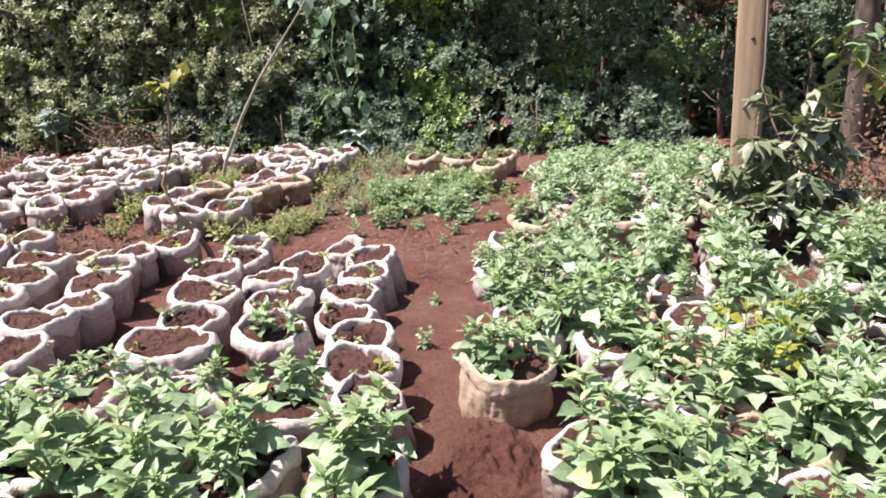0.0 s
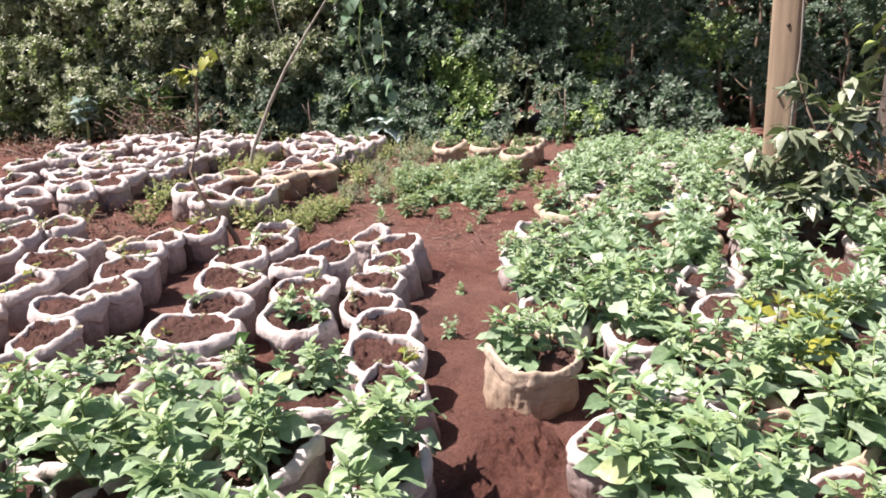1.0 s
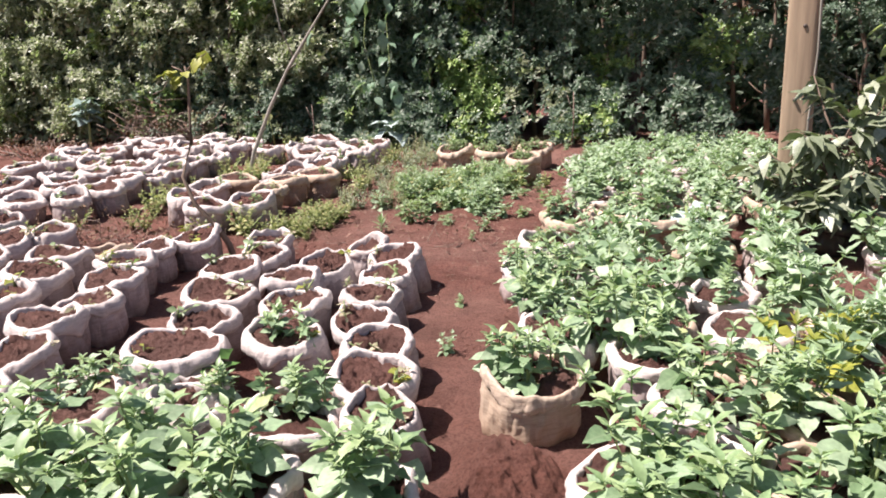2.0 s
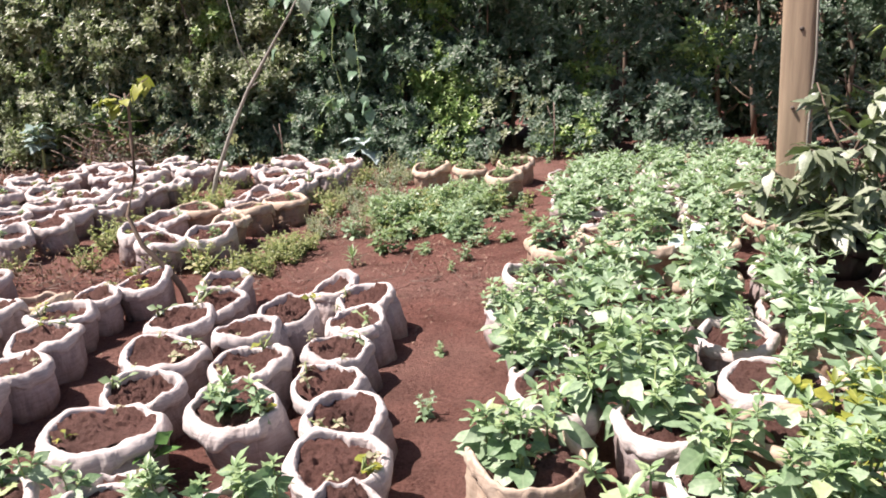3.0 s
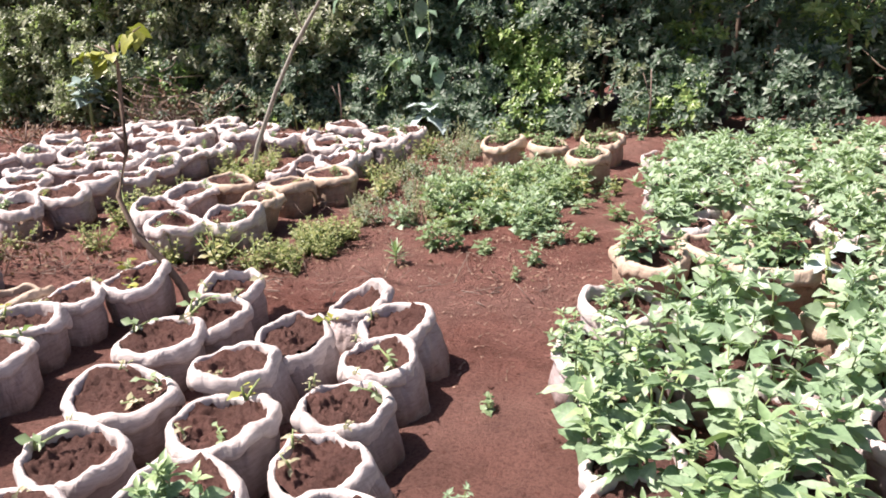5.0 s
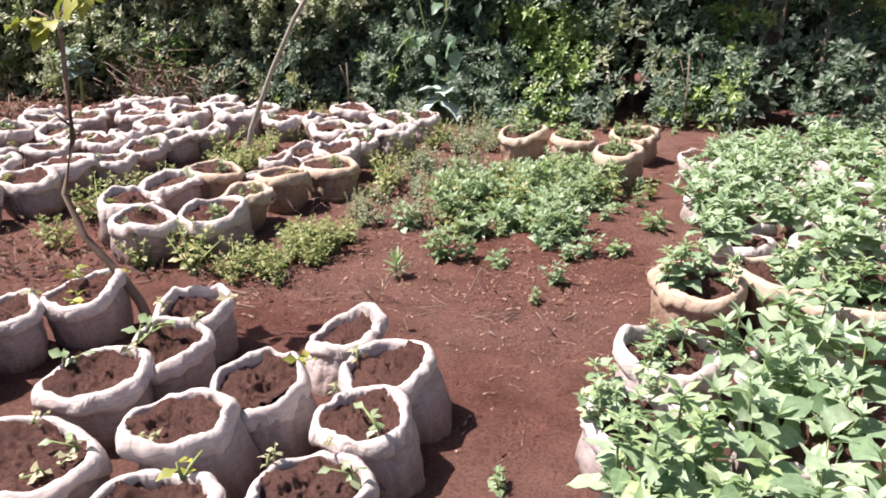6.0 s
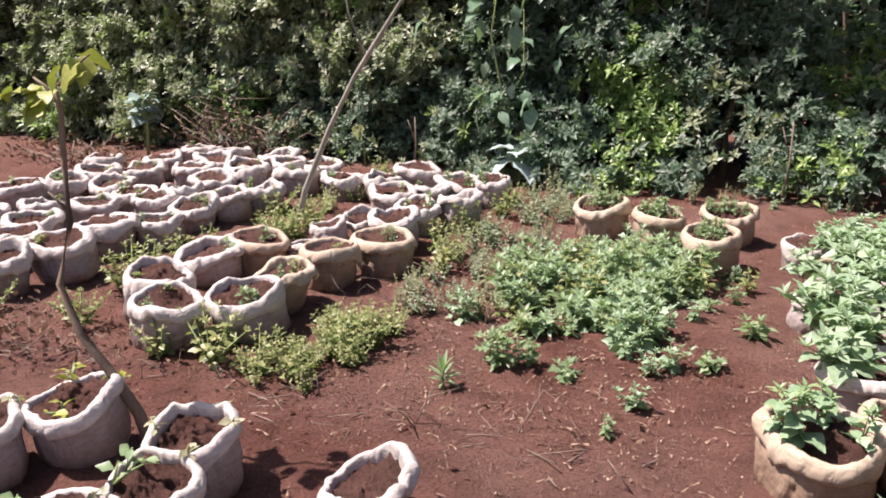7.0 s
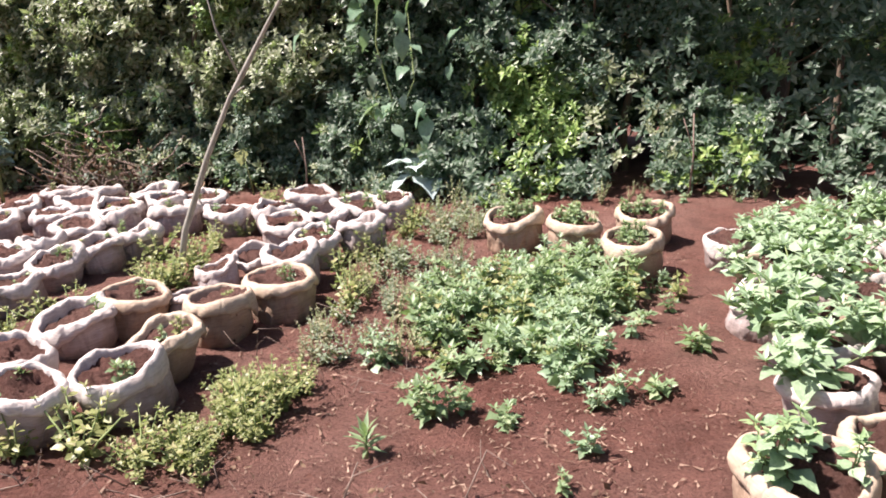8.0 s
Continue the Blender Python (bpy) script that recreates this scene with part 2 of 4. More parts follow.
# ---- ground ----
def lump(x, y):
    """Height of the uneven soil at a place."""
    z = 0.018 * noise.noise((x * 1.1, y * 1.1, 0.3)) + 0.022 * noise.noise((x * 4.3, y * 4.3, 1.7)) + 0.016 * noise.noise((x * 9, y * 9, 4.1))
    if -6 < x < 4 and y < 10:
        z += 0.010 * noise.noise((x * 21, y * 21, 6.3))
    return z


def ground():
    near_x = list(np.arange(-8.0, 6.01, 0.05))
    near_y = list(np.arange(0.5, 11.51, 0.05))
    far = [0.5, 1.5, 4, 10, 30, 90, 250, 700, 1600]
    xs = [near_x[0] - f for f in far[::-1]] + near_x + [near_x[-1] + f for f in far]
    ys = [near_y[0] - f for f in far[::-1]] + near_y + [near_y[-1] + f for f in far]
    verts = [(x, y, lump(x, y)) for y in ys for x in xs]
    nx = len(xs)
    faces = [(j * nx + i, j * nx + i + 1, (j + 1) * nx + i + 1, (j + 1) * nx + i) for j in range(len(ys) - 1) for i in range(nx - 1)]
    ob = new("ground", mesh_of("ground", verts, faces, M_GROUND))
    tagged(ob, "bare red-brown clay soil, dry and crumbly", "ground", kind="structure")


ground()


# ---- grow sacks ----
def ridge(x, y, z):
    """A crease: 1 along crooked lines, falling off to both sides."""
    return max(0.0, 1 - 5.5 * abs(noise.noise((x, y, z)))) ** 1.5


def sack_meshes(seed, body_mat, rim_mat, radius=0.16, height=0.2, sag=0.0, lean=0.0, soil_depth=0.05, ribs=0.0, rumple=1.0, cuff=1.15):
    """Meshes of a cut-down sack: body, folded-over cuff with the inner wall, and the soil in it."""
    rg = random.Random(seed)
    n = 132
    ph = [rg.uniform(0, 6.28) for _ in range(12)]
    a2, a3 = rg.uniform(0.03, 0.10), rg.uniform(0.02, 0.06)
    dip = rg.uniform(0.004, 0.014) + sag * 0.5
    angles = [2 * math.pi * i / n for i in range(n)]
    # corners where the stiff cloth kinks
    kinks = [(rg.uniform(0, 6.28), rg.uniform(0.03, 0.075), rg.uniform(0.12, 0.3)) for _ in range(rg.randrange(3, 6))]
    hang = [(rg.uniform(0, 6.28), rg.uniform(0.2, 0.9), rg.uniform(0.25, 0.6)) for _ in range(3)]

    def near(a, c, w):
        d = (a - c + math.pi) % (2 * math.pi) - math.pi
        return math.exp(-(d / w) ** 2)

    level = sum(h * near(a, c, w) for c, h, w in kinks for a in angles) / n

    def outline(a, k=1.0):
        bend = sum(h * near(a, c, w) for c, h, w in kinks) - level
        return 1 + k * (a2 * math.cos(2 * a + ph[0]) + a3 * math.cos(3 * a + ph[1]) + rumple * bend + 0.035 * rumple * noise.noise((2.5 * math.cos(a), 2.5 * math.sin(a), seed)) + 0.005 * rumple * noise.noise((9 * math.cos(a), 9 * math.sin(a), seed)))

    def top(a):
        rise = sum(0.16 * h * near(a, c, w) for c, h, w in kinks)
        return height + rumple * rise + dip * math.cos(a + ph[3]) + 0.6 * dip * math.cos(2 * a + ph[4]) + 0.014 * rumple * noise.noise((1.8 * math.cos(a) + seed, 1.8 * math.sin(a), 3.0)) + 0.003 * rumple * noise.noise((6 * math.cos(a) + seed, 6 * math.sin(a), 5.0))

    body = []
    stations = [0.0, 0.04, 0.12, 0.22, 0.34, 0.46, 0.6, 0.75, 0.88, 0.95]
    girth = [0.92, 0.97, 1.015, 1.04, 1.05, 1.05, 1.045, 1.03, 1.00, 0.985]
    levels = [(float(q), float(np.interp(q, stations, girth))) for q in [0.0, 0.03] + list(np.linspace(0.08, 0.95, 19))]
    for q, rr in levels:
        lp = []
        for a in angles:
            ca, sa = math.cos(a), math.sin(a)
            fold = 0.022 * math.sin(5 * a + ph[6] + 3 * q) + 0.014 * math.sin(13 * q + 3.2 * math.sin(2 * a + ph[8]) + 2 * math.sin(5 * a))
            wob = 0.07 * noise.noise((2.2 * ca + seed, 2.2 * sa, 2 * q)) + 0.025 * noise.noise((5 * ca + seed, 5 * sa, 4 * q))
            pleat = 0.030 * ridge(3.0 * ca + seed, 3.0 * sa, 0.6 * q + 0.5) + 0.020 * ridge(6 * ca + seed, 6 * sa, 1.2 * q + 7) + 0.022 * ridge(2 * ca + 2.0 * q, 2 * sa + seed, 3.0 * q)
            r = radius * rr * outline(a, 0.3 + 0.7 * q) * (1 + fold * 0.7 + wob * 1.1 - pleat + ribs * math.sin(70 * q + 2.5 * math.sin(a + ph[5]) + 1.5 * math.sin(3 * a + ph[7])))
            lp.append((r * ca + lean * (q - 1) * height, r * sa, q * top(a)))
        body.append(lp)
    v, f = rings(body, True, False)
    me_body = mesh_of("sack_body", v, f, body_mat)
    # cuff: a thin band folded outwards over a narrow crest, then the inner wall
    deep = rg.uniform(0.042, 0.062)
    loops = []
    for dr, dz, dig in ((-0.004, -0.85, 0.0), (0.011, -1.0, 0.5), (0.0175, -0.94, 1.0), (0.0205, -0.78, 1.0), (0.0205, -0.60, 1.0), (0.0185, -0.42, 1.0), (0.0145, -0.26, 0.9), (0.009, -0.12, 0.7), (0.002, -0.03, 0.5), (-0.005, 0.0, 0.4), (-0.011, -0.04, 0.4), (-0.015, -0.15, 0.6), (-0.0175, -0.36, 0.7), (-0.019, -0.7, 0.5), (-0.020, -1.5, 0.0)):
        lp = []
        for a in angles:
            ca, sa = math.cos(a), math.sin(a)
            wide = deep * (1 + 0.35 * noise.noise((2.6 * ca + seed, 2.6 * sa, 8.0)) + 0.15 * math.sin(3 * a + ph[9]) + sum(h * near(a, c, w) for c, h, w in hang) * 0.8)
            fat = 1 + 0.45 * noise.noise((3 * ca + seed, 3 * sa, 2.0)) + 0.08 * noise.noise((9 * ca + seed, 9 * sa, 2.0 + 2 * dz))
            r = radius * outline(a) + dr * fat * cuff
            crease = dig * rumple * (0.007 * ridge(2.2 * ca + seed, 2.2 * sa, 1.0 + 0.8 * dz) + 0.002 * ridge(5 * ca, 5 * sa + seed, 4.0 + 0.7 * dz) + 0.003 * ridge(1.5 * ca, 1.5 * sa + seed, 2.4 * dz))
            lp.append(((r - crease) * ca, (r - crease) * sa, top(a) + dz * (wide if dr > -0.0055 else deep) + (0.6 * crease if dz > -0.3 else 0)))
        loops.append(lp)
    v, f = rings(loops)
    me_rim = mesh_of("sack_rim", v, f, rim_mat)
    # soil with clods and a rough crown
    verts, faces, rn, sn = [(0, 0, height - soil_depth + 0.008)], [], 24, 72
    tilt = rg.uniform(0.0, 0.06)
    for k in range(1, rn + 1):
        for i in range(sn):
            a = 2 * math.pi * i / sn
            r = radius * 0.90 * outline(a) * k / rn
            x, y = r * math.cos(a), r * math.sin(a)
            clod = 0.012 * max(0.0, noise.noise((x * 45 + seed, y * 45, 8.5))) ** 0.6
            z = height - soil_depth + tilt * x + (top(a) - height) * 0.7 * k / rn + 0.026 * noise.noise((x * 12 + seed, y * 12, 0.5)) + 0.013 * noise.noise((x * 30, y * 30 + seed, 3.5)) + 0.011 * noise.noise((x * 85, y * 85 + seed, 5.5)) + clod
            verts.append((x, y, z))
    for i in range(sn):
        faces.append((0, 1 + i, 1 + (i + 1) % sn))
    for k in range(rn - 1):
        for i in range(sn):
            j = (i + 1) % sn
            faces.append((1 + k * sn + i, 1 + (k + 1) * sn + i, 1 + (k + 1) * sn + j, 1 + k * sn + j))
    me_soil = mesh_of("sack_soil", verts, faces, M_POTSOIL)
    return me_body, me_rim, me_soil


WHITE_SETS = [sack_meshes(10 + k, M_WHITE_SHADED, M_RIM, sag=0.004 * (k % 3), lean=0.1 * ((k % 4) - 1.5), soil_depth=0.013 + 0.009 * (k % 3)) for k in range(14)]
OLD_SETS = [sack_meshes(110 + k, M_WHITE_SHADED, M_RIM, sag=0.016 * (k % 3), lean=0.12 * ((k % 4) - 1.5), soil_depth=0.020 + 0.012 * (k % 3), rumple=1.25, cuff=1.5) for k in range(10)]
SLUMP_SETS = [sack_meshes(30 + k, M_WHITE_SHADED, M_RIM, sag=0.012, lean=-0.38, soil_depth=0.016) for k in range(6)]
TAN_SETS = [sack_meshes(40 + k, M_TAN, M_TANRIM, sag=0.006 * (k % 3), lean=0.08 * (k - 2), soil_depth=0.024, ribs=0.006, rumple=0.6) for k in range(5)]
PALE_SETS = [sack_meshes(63, M_TANRIM, M_TANRIM, sag=0.03, lean=0.1, soil_depth=0.03, ribs=0.005, rumple=1.4, cuff=0.6)]
FLAT_SETS = [sack_meshes(70 + k, M_WHITE_SHADED, M_RIM, sag=0.05, lean=0.45, soil_depth=0.045, rumple=1.3) for k in range(3)]
TORN_SETS = [sack_meshes(80 + k, M_TAN, M_TANRIM, sag=0.05, lean=0.4, soil_depth=0.045, rumple=1.5) for k in range(2)]
pick = random.Random(5)


def sack(x, y, radius=0.16, height=0.2, sets=WHITE_SETS, label="", group="", turn=None):
    me = sets[pick.randrange(len(sets))]
    a = pick.uniform(0, 6.28) if turn is None else turn
    k = 0.885 * radius / 0.16
    m = Matrix.Translation((x, y, lump(x, y) - 0.018)) @ Matrix.Rotation(pick.gauss(0.085 if y < 5.2 else 0.03, 0.045), 4, "X") @ Matrix.Rotation(pick.gauss(0, 0.045), 4, "Y") @ Matrix.Rotation(a, 4, "Z") @ Matrix.Diagonal((k * pick.uniform(0.95, 1.05), k * pick.uniform(0.95, 1.05), height / 0.2, 1))
    root = thing("grow_sack", m, label, "grow sack", group)
    part("body", me[0], root)
    part("rim", me[1], root, None, "thick rolled-down cuff of sack cloth")
    part("soil", me[2], root, None, "crumbly dark brown soil")
    return root


BARE = "dirty white woven sack with rolled rim, filled with bare soil"
WEEDY = "dusty white woven sack with rolled rim and withered sprouts"
PLANTED = "dusty white woven sack crowded with leafy green plants"
# sacks of bare soil beside the path, row by row: x, y, radius
PATH_ROW = [(-0.38, 4.52, .146), (-0.39, 4.28, .142), (-0.42, 3.97, .156), (-0.35, 3.66, .145), (-0.27, 3.38, .150), (-0.20, 3.08, .162), (-0.13, 2.80, .135)]
SECOND_ROW = [(-0.73, 4.38, .144), (-0.86, 4.14, .156), (-0.73, 3.78, .162), (-0.65, 3.39, .176)]
THIRD_ROW = [(-1.20, 4.82, .148), (-1.13, 4.55, .141), (-1.25, 4.32, .160), (-1.13, 3.92, .176), (-1.08, 3.59, .152), (-1.05, 3.23, .184), (-0.80, 2.86, .14)]
FOURTH_ROW = [(-1.67, 4.86, .148), (-1.86, 4.62, .150), (-1.85, 4.35, .155), (-1.77, 4.08, .166), (-1.74, 3.76, .166), (-1.76, 3.48, .166), (-1.66, 3.17, .155), (-1.66, 2.86, .15)]
FIFTH_ROW = [(-2.30, 4.45, .172), (-2.26, 4.12, .180), (-2.16, 3.78, .165), (-2.25, 3.46, .15)]
OUTER_ROW = [(-2.72, 5.01, .146), (-2.88, 4.78, .162), (-3.22, 5.19, .145), (-3.25, 4.80, .16), (-2.75, 4.42, .16)]
NEAR_ROWS = (PATH_ROW, SECOND_ROW, THIRD_ROW, FOURTH_ROW, FIFTH_ROW, OUTER_ROW)
# the older block of sacks beyond, with withered sprouts
FRONT_BLOCK = [(-1.95, 5.66, .164), (-2.22, 5.92, .172), (-1.70, 5.87, .168), (-2.28, 6.41, .170), (-3.06, 6.19, .178), (-3.12, 5.86, .150), (-3.55, 5.91, .178), (-3.44, 6.24, .145)]
MIDDLE_BLOCK = [(-3.13, 6.60, .178), (-2.97, 6.86, .158), (-3.59, 6.52, .160), (-3.67, 7.08, .165), (-3.93, 6.92, .150), (-4.17, 6.66, .160), (-4.49, 7.25, .175), (-4.27, 7.47, .145), (-3.63, 7.42, .165), (-3.35, 7.30, .150), (-3.36, 7.60, .140), (-3.02, 7.27, .165)]
REAR_BLOCK = [(-2.93, 7.54, .165), (-2.85, 7.83, .172), (-3.36, 7.94, .180), (-4.00, 7.62, .165), (-4.28, 7.80, .165), (-4.08, 8.07, .180), (-3.70, 8.20, .16), (-3.38, 8.47, .185), (-2.87, 8.36, .178), (-2.44, 8.35, .168), (-3.20, 8.20, .15)]
END_BLOCK = [(-4.23, 8.51, .185), (-3.80, 8.62, .165), (-4.30, 9.12, .180), (-3.90, 9.00, .185), (-3.37, 8.95, .185), (-2.84, 8.75, .178), (-4.60, 8.2, .16), (-3.05, 8.62, .14)]
HEDGE_BLOCK = [(-1.58, 7.30, .160), (-1.60, 7.70, .160), (-1.35, 7.89, .156), (-1.89, 8.02, .178), (-1.97, 8.72, .172), (-1.56, 8.52, .180), (-1.33, 8.60, .145), (-2.12, 8.38, .140), (-1.68, 8.20, .13)]
FAR_ROWS = (FRONT_BLOCK, MIDDLE_BLOCK, REAR_BLOCK, END_BLOCK, HEDGE_BLOCK)
TAN_ROW = ((-1.72, 6.19, .185, .21), (-1.66, 6.60, .180, .225), (-1.49, 6.95, .200, .23), (-2.13, 6.66, .172, .215))
FLOWER_SACKS = ((-0.43, 8.05, .182, .24), (-0.06, 7.93, .172, .235), (0.25, 7.54, .172, .235), (0.34, 8.15, .180, .24))

for k, row in enumerate(NEAR_ROWS):
    for x, y, r in row:
        if k < 2 and pick.random() < 0.75:
            sack(x, y, r, pick.uniform(0.215, 0.24), SLUMP_SETS, BARE, "sacks of bare soil", turn=pick.uniform(-0.5, 0.3))
        else:
            sack(x, y, r, pick.uniform(0.21, 0.24), label=BARE, group="sacks of bare soil")
sack(-2.18, 4.70, 0.145, 0.17, TORN_SETS[1:], "torn sack slumped over a heap of dry stalks", "sacks of bare soil", turn=2.0)
sack(-0.62, 4.80, 0.145, 0.195, FLAT_SETS[:1], "slumped white plastic sack of soil with creased side", "sacks of bare soil", turn=1.2)
for row in FAR_ROWS:
    for x, y, r in row:
        tall = 0.02 if x > -2.35 and y < 6.05 else 0.0
        sack(x, y, r, pick.uniform(0.19, 0.23) + tall, WHITE_SETS if tall else OLD_SETS, WEEDY, group="weathered sacks with withered sprouts")
for x, y, t in ((-1.90, 6.80, 0.4), (-2.02, 7.27, 2.2), (-1.87, 7.48, 4.0)):
    sack(x, y, 0.13, 0.15, FLAT_SETS, "collapsed white sack lying half empty", "weathered sacks with withered sprouts", turn=t)
for i, (x, y, r, h) in enumerate(TAN_ROW):
    sack(x, y, r, h, TORN_SETS if i == 0 else TAN_SETS, "torn tan woven sack sagging around its soil", "tan sacks")
for x, y, r, h in FLOWER_SACKS:
    sack(x, y, r, h, TAN_SETS, "tan woven sack with low green seedlings", "tan sacks by the hedge")

# planted beds
BIG = (0.38, 3.09)
sack(*BIG, 0.195, 0.225, PALE_SETS, "sagging pale tan woven sack holding leafy plants", "planted sacks", turn=0.6)
BED_COL = [(0.47, 3.50), (0.46, 3.84), (0.43, 4.15), (0.36, 4.44), (0.45, 4.77)]
BED_RIGHT = [(x + 0.05 * math.sin(7 * y) - (0.1 if x < 1 and y > 4.1 else 0), y) for x in (0.86, 1.24, 1.62) for y in (1.85, 2.21, 2.56, 2.93, 3.30, 3.67, 4.04, 4.41, 4.78)] + [(0.62, 2.50), (0.70, 2.10)]
BED_LEFT = [(x, y + 0.05 * math.sin(5 * x)) for x in (-1.46, -1.11, -0.76, -0.41, -0.06) for y in (1.72, 2.05, 2.38)] + [(-0.42, 2.76), (-0.80, 2.78), (-1.20, 2.80), (-1.55, 2.74)]
TAN_BED = [(0.58, 5.45), (1.08, 5.28), (0.88, 5.56), (1.45, 5.42)]
BED_BACK = [(x + 0.04 * math.sin(9 * y), y) for x in (0.82, 1.20, 1.60, 2.00) for y in (6.00, 6.38, 6.76, 7.16, 7.56, 7.96) if x > 1 or y < 7.3] + [(2.38, 7.72), (2.74, 7.05), (2.72, 7.66), (2.36, 8.1)]
SIDE = [(2.16, 4.28), (2.45, 4.55), (2.15, 3.75), (2.5, 4.1), (2.34, 4.88), (2.66, 4.95), (2.35, 6.95), (2.55, 7.35)]
for x, y in BED_COL + BED_RIGHT + BED_LEFT + BED_BACK + SIDE:
    tan = pick.random() < 0.25 and x > 0.8
    sack(x, y, pick.uniform(0.155, 0.175), pick.uniform(0.19, 0.225), TAN_SETS if tan else WHITE_SETS, "tan woven sack crowded with leafy green plants" if tan else PLANTED, "planted sacks")
sack(0.78, 7.70, 0.145, 0.20, WHITE_SETS, "dusty white woven sack with sparse low plants", "planted sacks")
for x, y in TAN_BED:
    sack(x, y, 0.18, 0.23, TAN_SETS, "tan woven sack with rolled rim and leafy plants", "planted sacks")


# ---- hedge ----
def leaf_cloud(centres, normals, per, size, seed, spread=0.05, facing=np.array([-0.75, -0.6, 0.9])):
    """Whorls of small folded leaves at the given shoots, as vertices and faces."""
    rg = np.random.default_rng(seed)
    c = np.repeat(centres, per, axis=0)
    nn = np.repeat(normals, per, axis=0)
    k = len(c)
    d = nn * rg.uniform(0.1, 1.2, (k, 1)) + rg.normal(0, 0.7, (k, 3))
    d /= np.linalg.norm(d, axis=1)[:, None]
    side = np.cross(rg.normal(0, 0.38, (k, 3)) + facing, d)
    side /= np.linalg.norm(side, axis=1)[:, None]
    up = np.cross(side, d)
    ln = (size * rg.uniform(0.55, 1.25, k))[:, None]
    wd = ln * rg.uniform(0.20, 0.28, (k, 1))
    base = c + rg.normal(0, spread, (k, 3))
    v = np.stack([base, base + d * ln * 0.45 + side * wd + up * wd * 0.35, base + d * ln * 0.5, base + d * ln * 0.45 - side * wd + up * wd * 0.35, base + d * ln - up * ln * 0.12], axis=1).reshape(-1, 3)
    o = np.arange(k)[:, None] * 5
    f = np.concatenate([o + np.array([[0, 2, 1]]), o + np.array([[1, 2, 4]]), o + np.array([[0, 3, 2]]), o + np.array([[2, 3, 4]])])
    return v, f


def rosettes(centres, per, size, seed, light=(-0.30, -0.62, 0.62), stray=0.33):
    """Shoots, each ending in a star of leaves round its axis, as vertices and faces."""
    rg = np.random.default_rng(seed)
    k = len(centres)
    axis = np.array(light) + rg.normal(0, stray, (k, 3))
    axis /= np.linalg.norm(axis, axis=1)[:, None]
    u = np.cross(axis, rg.normal(0, 1, (k, 3)))
    u /= np.linalg.norm(u, axis=1)[:, None]
    w = np.cross(axis, u)
    girth = size * rg.uniform(0.65, 1.25, k)
    axis, u, w, girth, c = (np.repeat(q, per, axis=0) for q in (axis, u, w, girth, centres))
    order = np.tile(np.arange(per), k)
    a = order * 2.4 + rg.normal(0, 0.25, k * per)
    rise = (0.05 + 0.85 * order / per + rg.normal(0, 0.22, k * per))[:, None]
    out = u * np.cos(a)[:, None] + w * np.sin(a)[:, None]
    d = out * np.cos(rise) + axis * np.sin(rise)
    up = axis * np.cos(rise) - out * np.sin(rise)
    side = np.cross(up, d)
    ln = (girth * (1.05 - 0.45 * order / per) * rg.uniform(0.8, 1.15, k * per))[:, None]
    wd = ln * rg.uniform(0.19, 0.26, (k * per, 1))
    base = c + axis * (0.05 * (order / per - 0.6) * rg.uniform(0.7, 1.5, k * per))[:, None]
    v = np.stack([base, base + d * ln * 0.5 + side * wd + up * wd * 0.3, base + d * ln * 0.55, base + d * ln * 0.5 - side * wd + up * wd * 0.3, base + d * ln - up * ln * 0.14], axis=1).reshape(-1, 3)
    o = np.arange(k * per)[:, None] * 5
    f = np.concatenate([o + np.array([[0, 2, 1]]), o + np.array([[1, 2, 4]]), o + np.array([[0, 3, 2]]), o + np.array([[2, 3, 4]])])
    return v, f


def big_mesh(name, v, f, material):
    me = bpy.data.meshes.new(name)
    me.from_pydata(v.tolist(), [], f.tolist())
    me.materials.append(material)
    me.update()
    return me


def hedge_front(x, z):
    """How far the hedge's uneven face stands from the plot, at a place along it."""
    lobes = 0.24 * noise.noise((x * 0.7, z * 0.9, 0)) + 0.29 * noise.noise((x * 2.1, z * 2.4, 5)) + 0.18 * noise.noise((x * 4.6, z * 4.9, 2))
    # on the right an overhang, added above the view, shades the face below
    tall = min(1, max(0, (x + 0.4) / 1.4))
    # on the left the face slopes back so its lower leaves catch the sun
    return 9.85 + (0.16 + 0.05 * min(1, max(0, -2 - x))) * (1 - tall) * z - 0.6 * tall * min(1, max(0, (z - 1.5) / 0.6)) + lobes - 0.35 * min(1, max(0, x - 1.0)) - 0.62 * max(0, 1 - z / 0.9) * min(1, max(0, 3.4 - abs(x - 0.9)))


HEDGE_X0, HEDGE_X1, HEDGE_TOP = -10.5, 9.0, 2.7
hedge = thing("hedge", Matrix.Identity(4), "tall dense dark green clipped hedge along the plot's end", "hedge")


